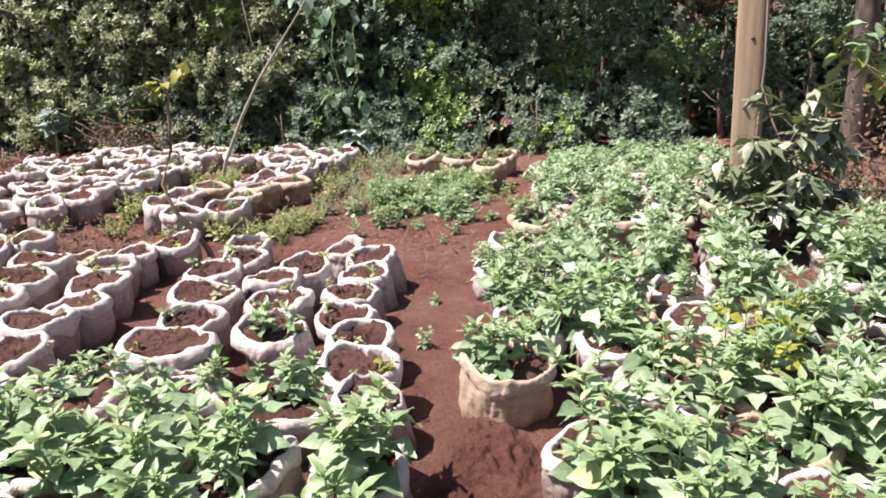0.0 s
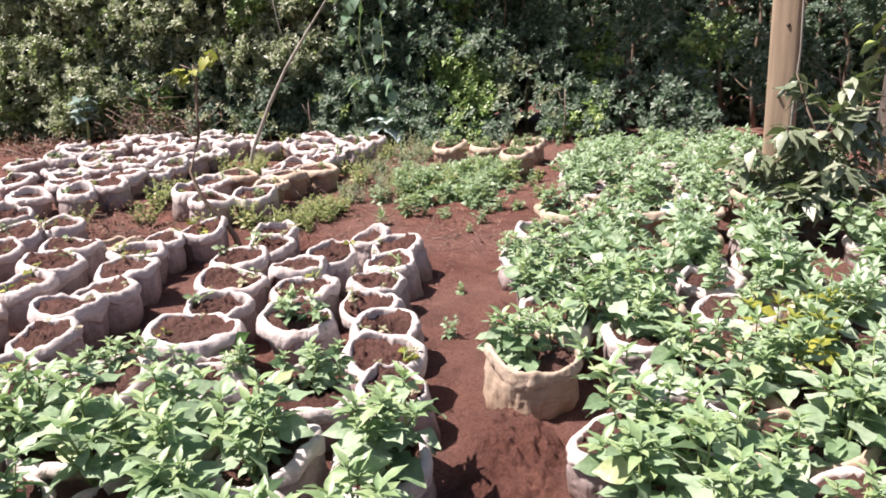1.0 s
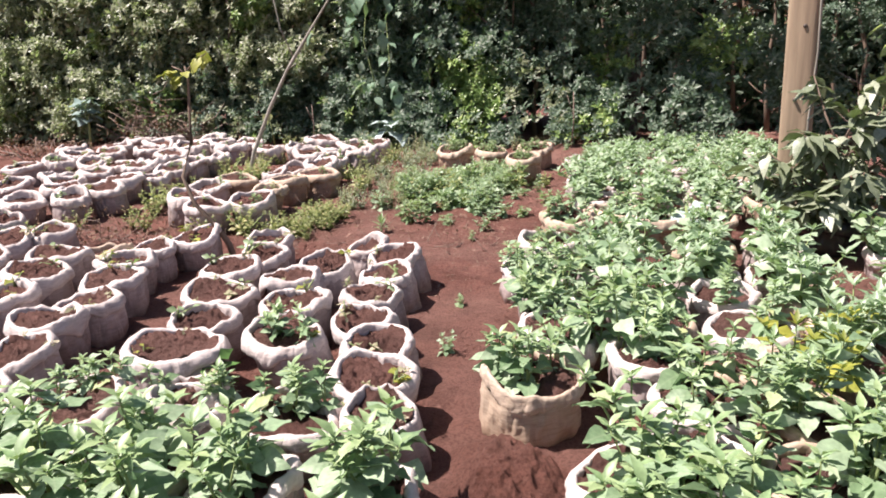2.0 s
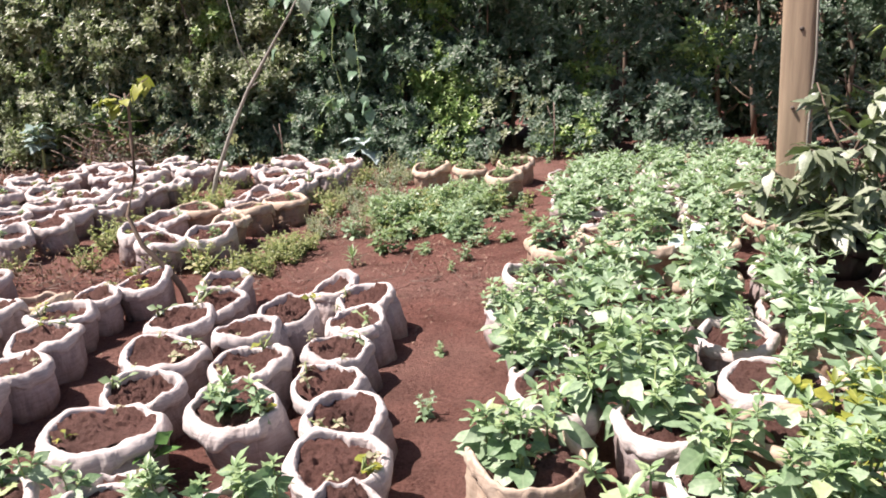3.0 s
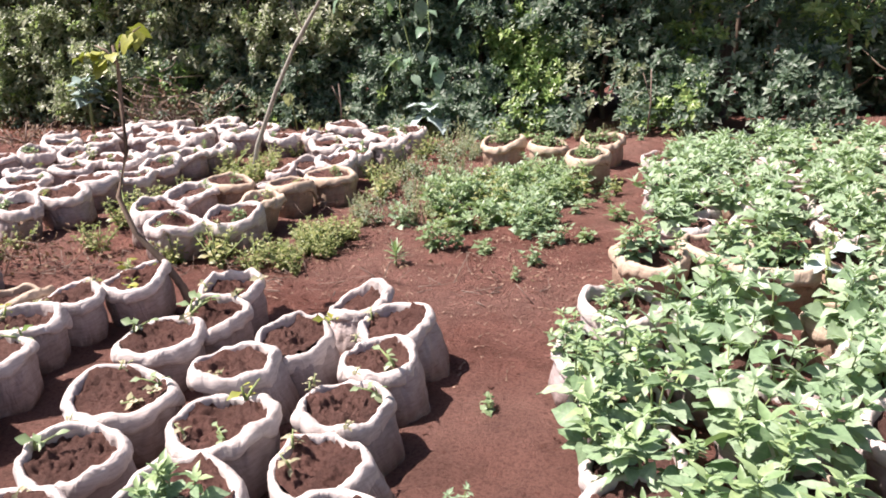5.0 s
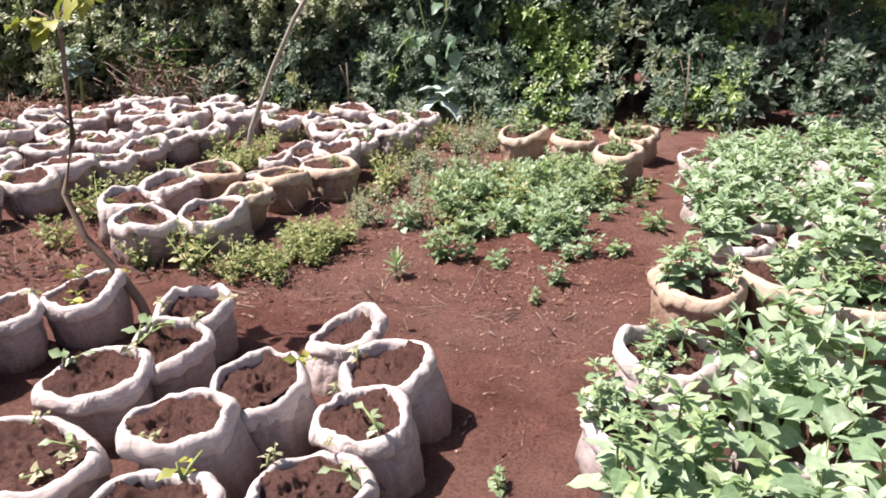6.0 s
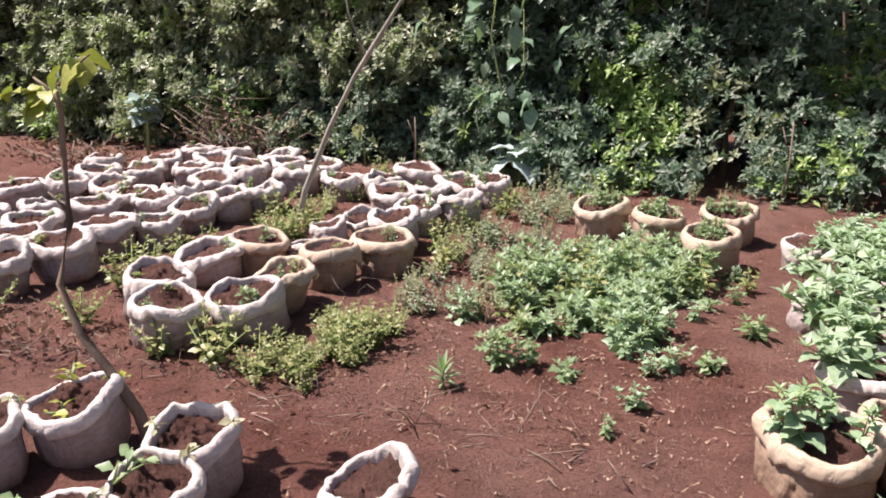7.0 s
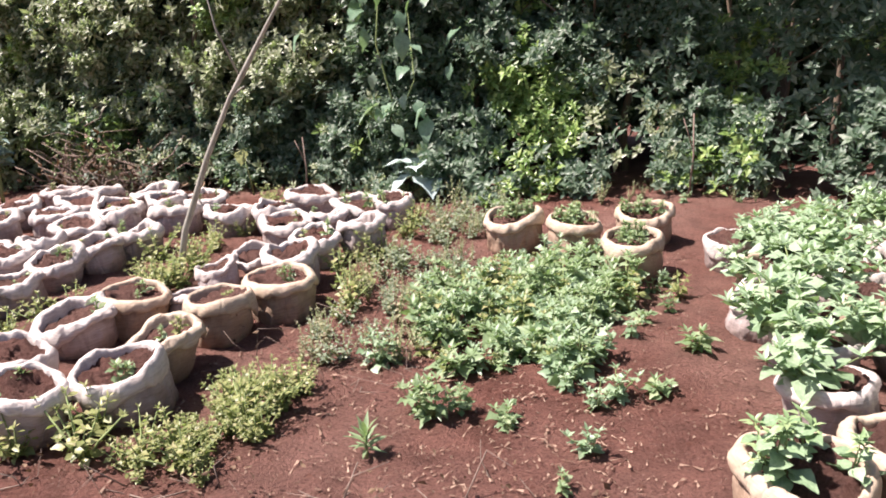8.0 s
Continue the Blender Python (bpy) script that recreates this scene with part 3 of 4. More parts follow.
def hedge_foliage():
    rg = np.random.default_rng(3)
    n = 25000
    xs = rg.uniform(HEDGE_X0, HEDGE_X1, n)
    zs = rg.uniform(0.04, HEDGE_TOP, n)
    depth = np.abs(rg.normal(0, 0.15, n)) - rg.exponential(0.07, n)
    keep = []
    for i in range(n):
        x, z = xs[i], zs[i]
        # thinned on the right only below 1.7 m; unseen leaves above stay dense
        dens = 1.0 - 0.24 * min(1, max(0, x + 0.4)) * (z < 1.7) - 0.26 * (z < 1.7) * min(1, max(0, x - 1.5)) + 0.28 * min(1, max(0, -1.5 - x)) + 0.9 * noise.noise((x * 1.7, z * 1.7, 9)) - (0.12 if x > 0.9 and z < 0.42 else 0) - (2 if ((x - 0.32) / 0.17) ** 2 + ((z - 0.16) / 0.15) ** 2 < 1 else 0)
        if rg.random() < dens:
            keep.append((x, hedge_front(x, z) + depth[i], z))
    c = np.array(keep)
    tone = np.array([noise.noise((p[0] * 0.5, p[2] * 0.7, 3)) for p in c]) - 0.20 * (c[:, 0] + 1.8) + rg.normal(0, 0.15, len(c))
    fresh = np.array([noise.noise((p[0] * 1.1, p[2] * 1.3, 21)) for p in c]) + 0.30 * (np.abs(c[:, 0]) < 1.3) * (c[:, 2] < 1.0) + rg.normal(0, 0.12, len(c)) > 0.42
    brown = (((c[:, 0] - 2.9) / 0.7) ** 2 + ((c[:, 2] - 1.6) / 0.28) ** 2 < 1) & (rg.random(len(c)) < 0.5)
    fresh &= ~brown
    olive = (tone > 0.12) & ~fresh & ~brown
    for k, (sel, material, label) in enumerate(((olive, M_HEDGE_OLIVE, "dull olive green hedge leaves"), (fresh, M_HEDGE_FRESH, "fresh bright green hedge shoots"), (brown, M_DRYLEAF, "dried reddish brown leaves on a hedge branch"), (~olive & ~fresh & ~brown, M_HEDGE, "small glossy dark green hedge leaves"))):
        p = c[sel]
        v, f = rosettes(p, 9, 0.092, 4 + k)
        tagged(part("foliage", big_mesh("hedge_foliage", v, f, material), hedge), label, kind="stuff")
    n = 15000
    c = np.stack([rg.uniform(HEDGE_X0, HEDGE_X1, n), rg.uniform(10.55, 11.3, n), rg.uniform(0.05, HEDGE_TOP, n)], axis=1)
    c = c[~((c[:, 2] < 0.42) & (((c[:, 0] > 1.5) & (rg.random(n) < 0.2)) | (np.abs(c[:, 0] - 0.34) < 0.2)))]
    n = len(c)
    v, f = leaf_cloud(c, np.tile(np.array([[0, 0.1, 0.3]]), (n, 1)), 5, 0.15, 8, 0.07)
    c2 = np.stack([rg.uniform(HEDGE_X0, HEDGE_X1, 9000), rg.uniform(11.2, 12.0, 9000), rg.uniform(0.25, HEDGE_TOP, 9000)], axis=1)
    v2, f2 = leaf_cloud(c2, np.tile(np.array([[0, 0.1, 0.3]]), (9000, 1)), 5, 0.21, 9, 0.07)
    v, f = np.concatenate([v, v2]), np.concatenate([f, f2 + len(v)])
    tagged(part("inner_foliage", big_mesh("hedge_inner", v, f, M_HEDGE), hedge), "shaded dark leaves inside the hedge", kind="stuff")


def hedge_wood():
    rg = random.Random(8)
    x = HEDGE_X0 + 0.2
    while x < HEDGE_X1:
        y = 10.4 + rg.uniform(-0.15, 0.2)
        h = rg.uniform(1.8, 2.5)
        pts = [(rg.gauss(0, 0.03) * q * 3, rg.gauss(0, 0.03) * q * 3, h * q) for q in (0, 0.2, 0.45, 0.7, 1.0)]
        v, f = tube(pts, [0.035, 0.032, 0.026, 0.02, 0.008], 7)
        trunk = part("trunk", mesh_of("hedge_trunk", v, f, M_BARK), hedge, Matrix.Translation((x, y, -0.03)))
        for k in range(4):
            z = rg.uniform(0.15, h * 0.8)
            a = rg.uniform(0, 6.28)
            l = rg.uniform(0.3, 0.6)
            p = Vector((0, 0, z))
            e = p + Vector((math.cos(a) * l, math.sin(a) * l * 0.6, l * 0.7))
            part("branch", mesh_of("hedge_branch", *tube([p, (p + e) / 2 + Vector((0, 0, -0.03)), e], [0.012, 0.009, 0.004], 5), M_BARK), trunk)
        x += rg.uniform(0.28, 0.5)


hedge_foliage()
hedge_wood()


# ---- plants ----
def at(x, y, z, turn=0.0, size=1.0, tilt=0.0):
    return Matrix.Translation((x, y, z)) @ Matrix.Rotation(turn, 4, "Z") @ Matrix.Rotation(tilt, 4, "X") @ Matrix.Scale(size, 4)


BIG_LEAF = [mesh_of("leaf", *leaf_shape(0.124, 0.080, fo, c, 8, 0, 0.2), M_LEAF) for c, fo in ((0.08, 0.1), (0.25, 0.3), (0.45, 0.05), (0.65, 0.25))]
MID_LEAF = [mesh_of("leaf", *leaf_shape(0.104, 0.058, fo, c, 7, 0, 0.18), M_LEAF) for c, fo in ((0.05, 0.15), (0.25, 0.35), (0.5, 0.15))]


def shoots(rg, height, count, spread):
    """Base, bend and tip of each shoot of a leafy plant."""
    out = []
    for k in range(count):
        a = rg.uniform(0, 6.28)
        lean = rg.uniform(0.25, 1.0) * spread if k else rg.uniform(0, 0.3) * spread
        h = height * (rg.uniform(0.65, 0.95) if k else 1.0)
        tip = Vector((math.cos(a) * lean, math.sin(a) * lean, h))
        out.append((Vector((0, 0, -0.01)), Vector((tip.x * 0.35, tip.y * 0.35, h * 0.45)), tip))
    return out


def stems(plan, steps, radii, n):
    """The stems of a plant, grown together at the root."""
    chunks = [tube([on_shoot(s, t) for t in steps], radii, n) for s in plan]
    v, f = join(chunks)
    size = len(chunks[0][0])
    return v, f + [(k * size, k * size + 1, (k + 1) * size + 1, (k + 1) * size) for k in range(len(plan) - 1)]


def on_shoot(sh, t):
    a, b, c = sh
    return a * (1 - t) ** 2 + b * 2 * t * (1 - t) + c * t * t


def leaf_poses(rg, plan, nodes, first=0.22):
    """Where the leaves of a plant sit: pose and size class (0 broad, 1 middle, 2 narrow tip)."""
    out = []
    for sh in plan:
        az = rg.uniform(0, 6.28)
        for k in range(nodes):
            t = first + (0.93 - first) * k / (nodes - 1)
            az += 2.4 + rg.uniform(-0.35, 0.35)
            cls = 0 if t < 0.66 else 1
            up = rg.uniform(-0.15, 0.35) + 0.35 * t
            out.append((aim(on_shoot(sh, t), az, up - 0.12, rg.gauss(0, 0.45), rg.uniform(0.55, 1.15)), cls))
        for k in range(6):
            az += 1.3 + rg.uniform(-0.2, 0.2)
            out.append((aim(on_shoot(sh, 0.97 + 0.01 * k), az, rg.uniform(0.35, 1.0), 0, rg.uniform(0.7, 1.2)), 2))
    return out


def shoot_tip(seed):
    """The tuft of narrow young leaves at the end of a shoot."""
    rg = random.Random(seed)
    chunks = []
    for k in range(8):
        chunks.append(moved(leaf_shape(0.064, 0.025, 0.35, 0.25, 5, 0, 0.1), aim((0, 0, 0.004 * k - 0.02), 2.4 * k + rg.uniform(-0.3, 0.3), 0.12 + 0.11 * k, 0, rg.uniform(0.65, 1.15))))
    return mesh_of("shoot_tip", *join(chunks), M_TIP)


TIPS = [shoot_tip(s) for s in range(4)]


def vegetable(seed, height=0.2, count=2, nodes=7, spread=0.12):
    """A leafy vegetable plant with every leaf a part of its own, standing at the origin."""
    rg = random.Random(seed)
    root = thing("vegetable_plant", Matrix.Identity(4), "leafy green vegetable plant with broad pale leaves", "vegetable plant", "leafy vegetables in sacks")
    plan = shoots(rg, height, count, spread)
    v, f = stems(plan, (0, 0.35, 0.7, 1), [0.0055, 0.0045, 0.0035, 0.002], 5)
    part("stem", mesh_of("stem", v, f, M_STEM), root)
    for m, cls in leaf_poses(rg, plan, nodes):
        if cls < 2:
            part("leaf", rg.choice((BIG_LEAF, MID_LEAF)[cls]), root, m)
    for s in plan:
        part("shoot_tip", rg.choice(TIPS), root, at(*s[2], rg.uniform(0, 6.28), rg.uniform(0.85, 1.2)), "tuft of narrow young leaves")
    return root


def vegetable_mass(seed, height=0.26, count=4, nodes=6, spread=0.12, material=None, name="vegetable_plant", label="leafy green vegetable plant, mint-green in the sun", category="vegetable plant", group="leafy vegetables in the back bed", size=1.0, tips=True, lobes=0.0):
    """The same kind of plant with its leaves in one crown."""
    rg = random.Random(seed)
    root = thing(name, Matrix.Identity(4), label, category, group)
    plan = shoots(rg, height, count, spread)
    v, f = stems(plan, (0, 0.5, 1), [0.005, 0.004, 0.002], 4)
    part("stem", mesh_of("stem", v, f, M_STEM), root)
    shapes = (leaf_shape(0.115 * size, 0.075 * size, 0.2, 0.3, 4, lobes, 0.2), leaf_shape(0.085 * size, 0.055 * size, 0.25, 0.25, 4, lobes, 0.2), leaf_shape(0.055 * size, 0.019 * size, 0.3, 0.1, 3, 0, 0.1))
    chunks = [moved(shapes[c], m) for m, c in leaf_poses(rg, plan, nodes) if tips or c < 2]
    v, f = join(chunks)
    part("crown", mesh_of("crown", v, f, material or M_LEAFJ), root)
    return root


class Stock:
    """Plants built once; each further one is a copy."""

    def __init__(self, makers):
        self.makers, self.made = makers, {}

    def put(self, k, m):
        k %= len(self.makers)
        if k not in self.made:
            ob = self.made[k] = self.makers[k]()
            ob.matrix_basis = m
            return ob
        return copy_thing(self.made[k], m)


grow = random.Random(21)
NEAR_VEG = Stock([lambda s=s: vegetable(s, 0.17 + 0.025 * (s % 4), 2 + s % 2, 6 + (s // 2) % 2, 0.12 + 0.03 * (s % 2)) for s in range(8)])
FILL_VEG = Stock([lambda s=s: vegetable_mass(140 + s, 0.19 + 0.02 * (s % 3), 3, 7, 0.16, label="leafy green vegetable plant with pointed pale leaves", group="leafy vegetables in sacks", size=1.12) for s in range(6)])
BACK_VEG = Stock([lambda s=s: vegetable_mass(100 + s, 0.16 + 0.03 * (s % 3), 6, 6, 0.20, size=1.25) for s in range(6)])


def plant_bed(places, stock, per, reach=0.11, low=0.75, high=1.1):
    for x, y in places:
        for k in range(per):
            a = grow.uniform(0, 6.28)
            r = reach * math.sqrt(grow.random())
            stock.put(grow.randrange(50), at(x + r * math.cos(a), y + r * math.sin(a), 0.16, grow.uniform(0, 6.28), grow.uniform(low, high), grow.uniform(-0.12, 0.12)))


plant_bed([BIG], NEAR_VEG, 4, 0.13)
plant_bed(BED_COL[:3], NEAR_VEG, 5, 0.18, 0.8, 1.1)
plant_bed(BED_COL[3:], NEAR_VEG, 5, 0.14, 0.4, 0.66)
OPEN = [p for p in BED_RIGHT if 1.0 < p[0] < 1.45 and 3.2 < p[1] < 4.2]
plant_bed(OPEN, NEAR_VEG, 2, 0.14, 0.6, 0.9)
plant_bed([p for p in BED_RIGHT if p[0] < 1.45 and p[1] < 3.9 and p not in OPEN], NEAR_VEG, 4, 0.18, 0.9, 1.2)
plant_bed([p for p in BED_RIGHT if p[0] < 1.45 and p[1] > 3.9 and p not in OPEN], FILL_VEG, 5, 0.20, 0.85, 1.1)
plant_bed([p for p in BED_RIGHT if p[0] >= 1.45], FILL_VEG, 4, 0.18, 0.9, 1.2)
plant_bed([p for p in BED_LEFT if p[1] < 2.6], NEAR_VEG, 4, 0.18, 0.95, 1.3)
plant_bed([p for p in BED_LEFT if p[1] >= 2.6 and p[0] > -1.4], NEAR_VEG, 4, 0.15, 0.6, 0.85)
plant_bed(SIDE, FILL_VEG, 4, 0.15, 0.8, 1.2)
plant_bed(TAN_BED, NEAR_VEG, 4, 0.12, 0.6, 0.88)
plant_bed(BED_BACK, BACK_VEG, 3, 0.17, 0.72, 1.0)
plant_bed([(0.86, 7.70), (0.92, 7.52)], BACK_VEG, 2, 0.06, 0.7, 0.9)
plant_bed([(-0.63, 3.37)], NEAR_VEG, 3, 0.09, 0.65, 0.85)
M_DARKLEAF = leaf_material("dark_lobed_leaf", [(0.0, (0.06, 0.13, 0.04)), (1.0, (0.12, 0.24, 0.06))], rough=0.35, through_light=0.2)
DARK = Stock([lambda: vegetable_mass(420, 0.15, 4, 5, 0.1, M_DARKLEAF, "weed", "dark green lobed weed growing between sacks", "weed", "", 1.1, False, 0.35)])
DARK.put(0, at(-0.87, 3.16, 0.03, 0.7, 1.05))

PALE = Stock([lambda s=s: vegetable_mass(400 + s, 0.2, 3, 6, 0.12, M_YELLEAF, "vegetable_plant", "yellowing leafy vegetable plant among green ones", "vegetable plant", "leafy vegetables in sacks") for s in range(2)])
for k, (x, y) in enumerate(((1.30, 3.22), (1.40, 3.10), (1.52, 3.35))):
    PALE.put(k, at(x, y, 0.17, 2.0 * k, 0.95))

# low seedlings in the tan sacks by the hedge, and withered sprouts in the weathered sacks
SPROUT = Stock([lambda s=s: vegetable_mass(200 + s, 0.10, 3, 4, 0.05, M_OLIVE if s % 2 else M_WEED, "sprout", "small wilting green sprout rooted in a sack", "sprout", "sprouts in sacks", 0.55, True) for s in range(5)])
for x, y, r, h in FLOWER_SACKS:
    for k in range(15):
        a = grow.uniform(0, 6.28)
        q = 0.13 * math.sqrt(grow.random())
        SPROUT.put(2 * grow.randrange(3), at(x + q * math.cos(a), y + q * math.sin(a), 0.195, a, grow.uniform(0.55, 1.0)))
for row in FAR_ROWS:
    for x, y, r in row:
        for k in range(grow.choice((0, 1, 2, 2, 3))):
            a = grow.uniform(0, 6.28)
            SPROUT.put(grow.randrange(5), at(x + 0.1 * math.cos(a), y + 0.1 * math.sin(a), 0.15, a, grow.uniform(0.5, 1.05), grow.uniform(-0.4, 0.4)))
WILT = Stock([lambda s=s: vegetable_mass(230 + s, 0.035, 2, 3, 0.07, (M_YELLEAF, M_DRYWEED, M_OLIVE, M_WEED)[s], "wilted_sprout", "limp wilted sprout lying at a sack's rim", "sprout", "sprouts in sacks", 0.4, False) for s in range(4)])
for row in NEAR_ROWS:
    for x, y, r in row:
        for k in range(grow.choice((1, 2, 3, 4))):
            a = grow.uniform(0, 6.28)
            WILT.put(grow.choice((0, 1, 1, 1, 2, 3)), at(x + 0.11 * math.cos(a), y + 0.11 * math.sin(a), 0.205 + 0.009 * math.sin(a), a, grow.uniform(0.6, 1.2), grow.uniform(-0.4, 0.4)))
for x, y, r, h in TAN_ROW:
    for k in range(2):
        SPROUT.put(grow.randrange(5), at(x + grow.uniform(-.07, .07), y + grow.uniform(-.07, .07), 0.15, k, grow.uniform(0.6, 1.0)))

# weeds on the open soil
WEED = Stock([lambda s=s: vegetable_mass(300 + s, 0.10 + 0.045 * (s % 3), 4 + s % 3, 5 + s % 2, 0.09 + 0.02 * (s % 3), (M_WEED, M_LEAFJ, M_WEED, M_WEED, M_OLIVE, M_LEAFJ)[s], "weed", "green leafy weed growing on the bare soil", "weed", "weeds on the soil", 0.62 + 0.14 * (s % 4), True, 0.25) for s in range(6)])
M_DUSTY = leaf_material("dusty_weed_leaf", [(0.0, (0.22, 0.27, 0.17)), (0.7, (0.36, 0.42, 0.29)), (1.0, (0.50, 0.52, 0.40))], rough=0.7, through_light=0.25)
TALL = Stock([lambda s=s: vegetable_mass(330 + s, 0.34, 6, 12, 0.14, M_DRYWEED, "tall_weed", "tall thin dry weed with pale seed heads", "weed", "tall dry weeds", 0.35, True) for s in range(3)])
BUSHY = Stock([lambda s=s: vegetable_mass(350 + s, 0.18, 8, 8, 0.17, M_OLIVE, "weed_bush", "low spreading yellow-green weed with tiny leaves", "weed", "spreading weeds by the sacks", 0.42, True) for s in range(4)])
DUSTY = Stock([lambda s=s: vegetable_mass(370 + s, 0.22, 9, 8, 0.2, M_DUSTY, "weed_bush", "dusty grey-green weed with soft small leaves", "weed", "tall dry weeds", 0.45, True) for s in range(3)])
SINGLE = ((-0.84, 6.30), (-0.78, 6.36), (-0.52, 5.89), (-0.60, 5.95), (-0.44, 5.95), (-0.254, 5.85), (0.02, 5.74), (0.05, 6.06), (-0.056, 5.54), (0.45, 7.16), (0.19, 6.67), (0.47, 6.54), (0.27, 6.18), (-0.07, 6.18), (0.41, 7.36), (-0.01, 4.27), (-0.02, 3.68), (0.12, 6.12), (0.38, 7.0), (-0.27, 5.9), (0.33, 7.25), (0.25, 6.85))
for x, y in SINGLE:
    WEED.put(grow.randrange(6), at(x, y, lump(x, y), grow.uniform(0, 6), grow.uniform(0.55, 0.85)))
for k in range(175):
    x, y = grow.uniform(-0.82, 0.26), grow.uniform(6.25, 7.75)
    if (x + 0.28 - 0.05 * (y - 7)) ** 2 / 0.27 + (y - 6.95) ** 2 / 0.66 < 1:
        WEED.put(grow.randrange(6), at(x, y, lump(x, y), grow.uniform(0, 6), grow.uniform(0.55, 1.5 - 0.5 * max(0, y - 7.1))))
for k in range(120):
    y = grow.uniform(6.3, 9.3)
    x = grow.uniform(-1.22, -0.66) + 0.08 * (y - 7)
    (TALL if k % 2 else DUSTY).put(grow.randrange(3), at(x, y, lump(x, y), grow.uniform(0, 6), grow.uniform(0.4, 0.85)))
for k in range(46):
    x, y = grow.uniform(-2.6, 1.6), grow.uniform(9.05, 9.7)
    (TALL if k % 3 else WEED).put(grow.randrange(6), at(x, y, lump(x, y), grow.uniform(0, 6), grow.uniform(0.3, 0.65)))
for k in range(46):
    x, y = grow.uniform(-1.55, -1.06), grow.uniform(5.42, 6.15)
    if y - 5.35 > -0.35 * (x + 1.6) and not (x < -1.42 and y > 5.6) and (x + 1.7) ** 2 + (y - 6.3) ** 2 > 0.06:
        BUSHY.put(grow.randrange(4), at(x, y, lump(x, y), grow.uniform(0, 6), grow.uniform(0.55, 1.0)))
GAPS = ((-2.55, 7.35), (-2.4, 7.2), (-2.25, 7.6), (-2.55, 7.7), (-2.35, 8.0), (-2.3, 8.3), (-2.62, 6.7), (-2.75, 6.45), (-2.65, 6.2), (-2.55, 5.75), (-1.98, 5.45), (-1.68, 5.62), (-2.95, 5.55), (-1.3, 7.5), (-1.2, 8.2), (-1.25, 7.7), (-1.1, 8.6), (-2.35, 8.75), (-2.98, 4.95), (-3.3, 5.5), (-1.25, 7.2), (-1.15, 6.9), (-2.4, 9.1))
for x, y in GAPS + ((-2.30, 7.27), (-2.22, 7.22), (-2.38, 7.25)):
    for k in range(2):
        BUSHY.put(grow.randrange(4), at(x + grow.uniform(-.1, .1), y + grow.uniform(-.1, .1), 0, grow.uniform(0, 6), grow.uniform(0.7, 1.3)))


for k in range(34):
    x, y = grow.uniform(2.55, 3.7), grow.uniform(5.15, 6.9)
    (WEED, BUSHY, DUSTY)[k % 3].put(grow.randrange(6), at(x, y, lump(x, y), grow.uniform(0, 6), grow.uniform(0.7, 1.4)))


def rosette(x, y):
    """A spiky little seedling of narrow leaves."""
    root = thing("seedling", at(x, y, lump(x, y)), "single spiky bright green seedling in bare soil", "seedling")
    rg = random.Random(9)
    v, f = tube([(0, 0, -0.01), (0, 0, 0.06), (0.003, 0, 0.09)], [0.006, 0.006, 0.004], 6)
    part("stem", mesh_of("stem", v, f, M_STEM), root)
    me = mesh_of("leaf", *leaf_shape(0.085, 0.018, 0.4, 0.2, 5), M_WEED)
    for k in range(24):
        part("leaf", me, root, aim((0, 0, 0.03 + 0.0025 * k), 2.4 * k, 0.1 + 0.05 * k, 0, rg.uniform(0.7, 1.1)))


rosette(-0.70, 5.65)


def cabbage(x, y, z, count, size, spread, label, name="cabbage_plant", leaf=None):
    rg = random.Random(int(100 * abs(x)))
    root = thing(name, at(x, y, 0), label, "plant")
    v, f = tube([(0, 0, 0), (0.02, 0, z * 0.5), (0, 0.01, z)], [0.018, 0.014, 0.01], 7)
    part("stem", mesh_of("stem", v, f, M_STEM), root)
    me = mesh_of("leaf", *leaf_shape(size, size * 0.75, 0.25, 0.45, 7, 0.0, 0.25), leaf or M_BLUELEAF)
    for k in range(count):
        part("leaf", me, root, aim((0, 0, z * (0.55 + 0.45 * k / count)), 2.4 * k + 0.5, rg.uniform(-0.1, 0.7), rg.uniform(-0.4, 0.4), spread * rg.uniform(0.75, 1.15)))


cabbage(-1.30, 9.36, 0.28, 10, 0.26, 1.1, "blue-green cabbage plant with broad waxy leaves")
cabbage(-1.12, 9.45, 0.16, 6, 0.2, 0.8, "small blue-green cabbage plant by the hedge")
cabbage(-5.02, 9.25, 0.60, 30, 0.19, 0.95, "tall blue-green kale plant beside the hedge", "kale_plant", M_KALE)
cabbage(1.28, 5.25, 0.30, 6, 0.16, 0.9, "blue-green cabbage plant growing in a tan sack")


M_VINE = leaf_material("vine_leaf", [(0.0, (0.15, 0.26, 0.16)), (0.7, (0.24, 0.37, 0.25)), (1.0, (0.38, 0.48, 0.36))], island=False, rough=0.4)


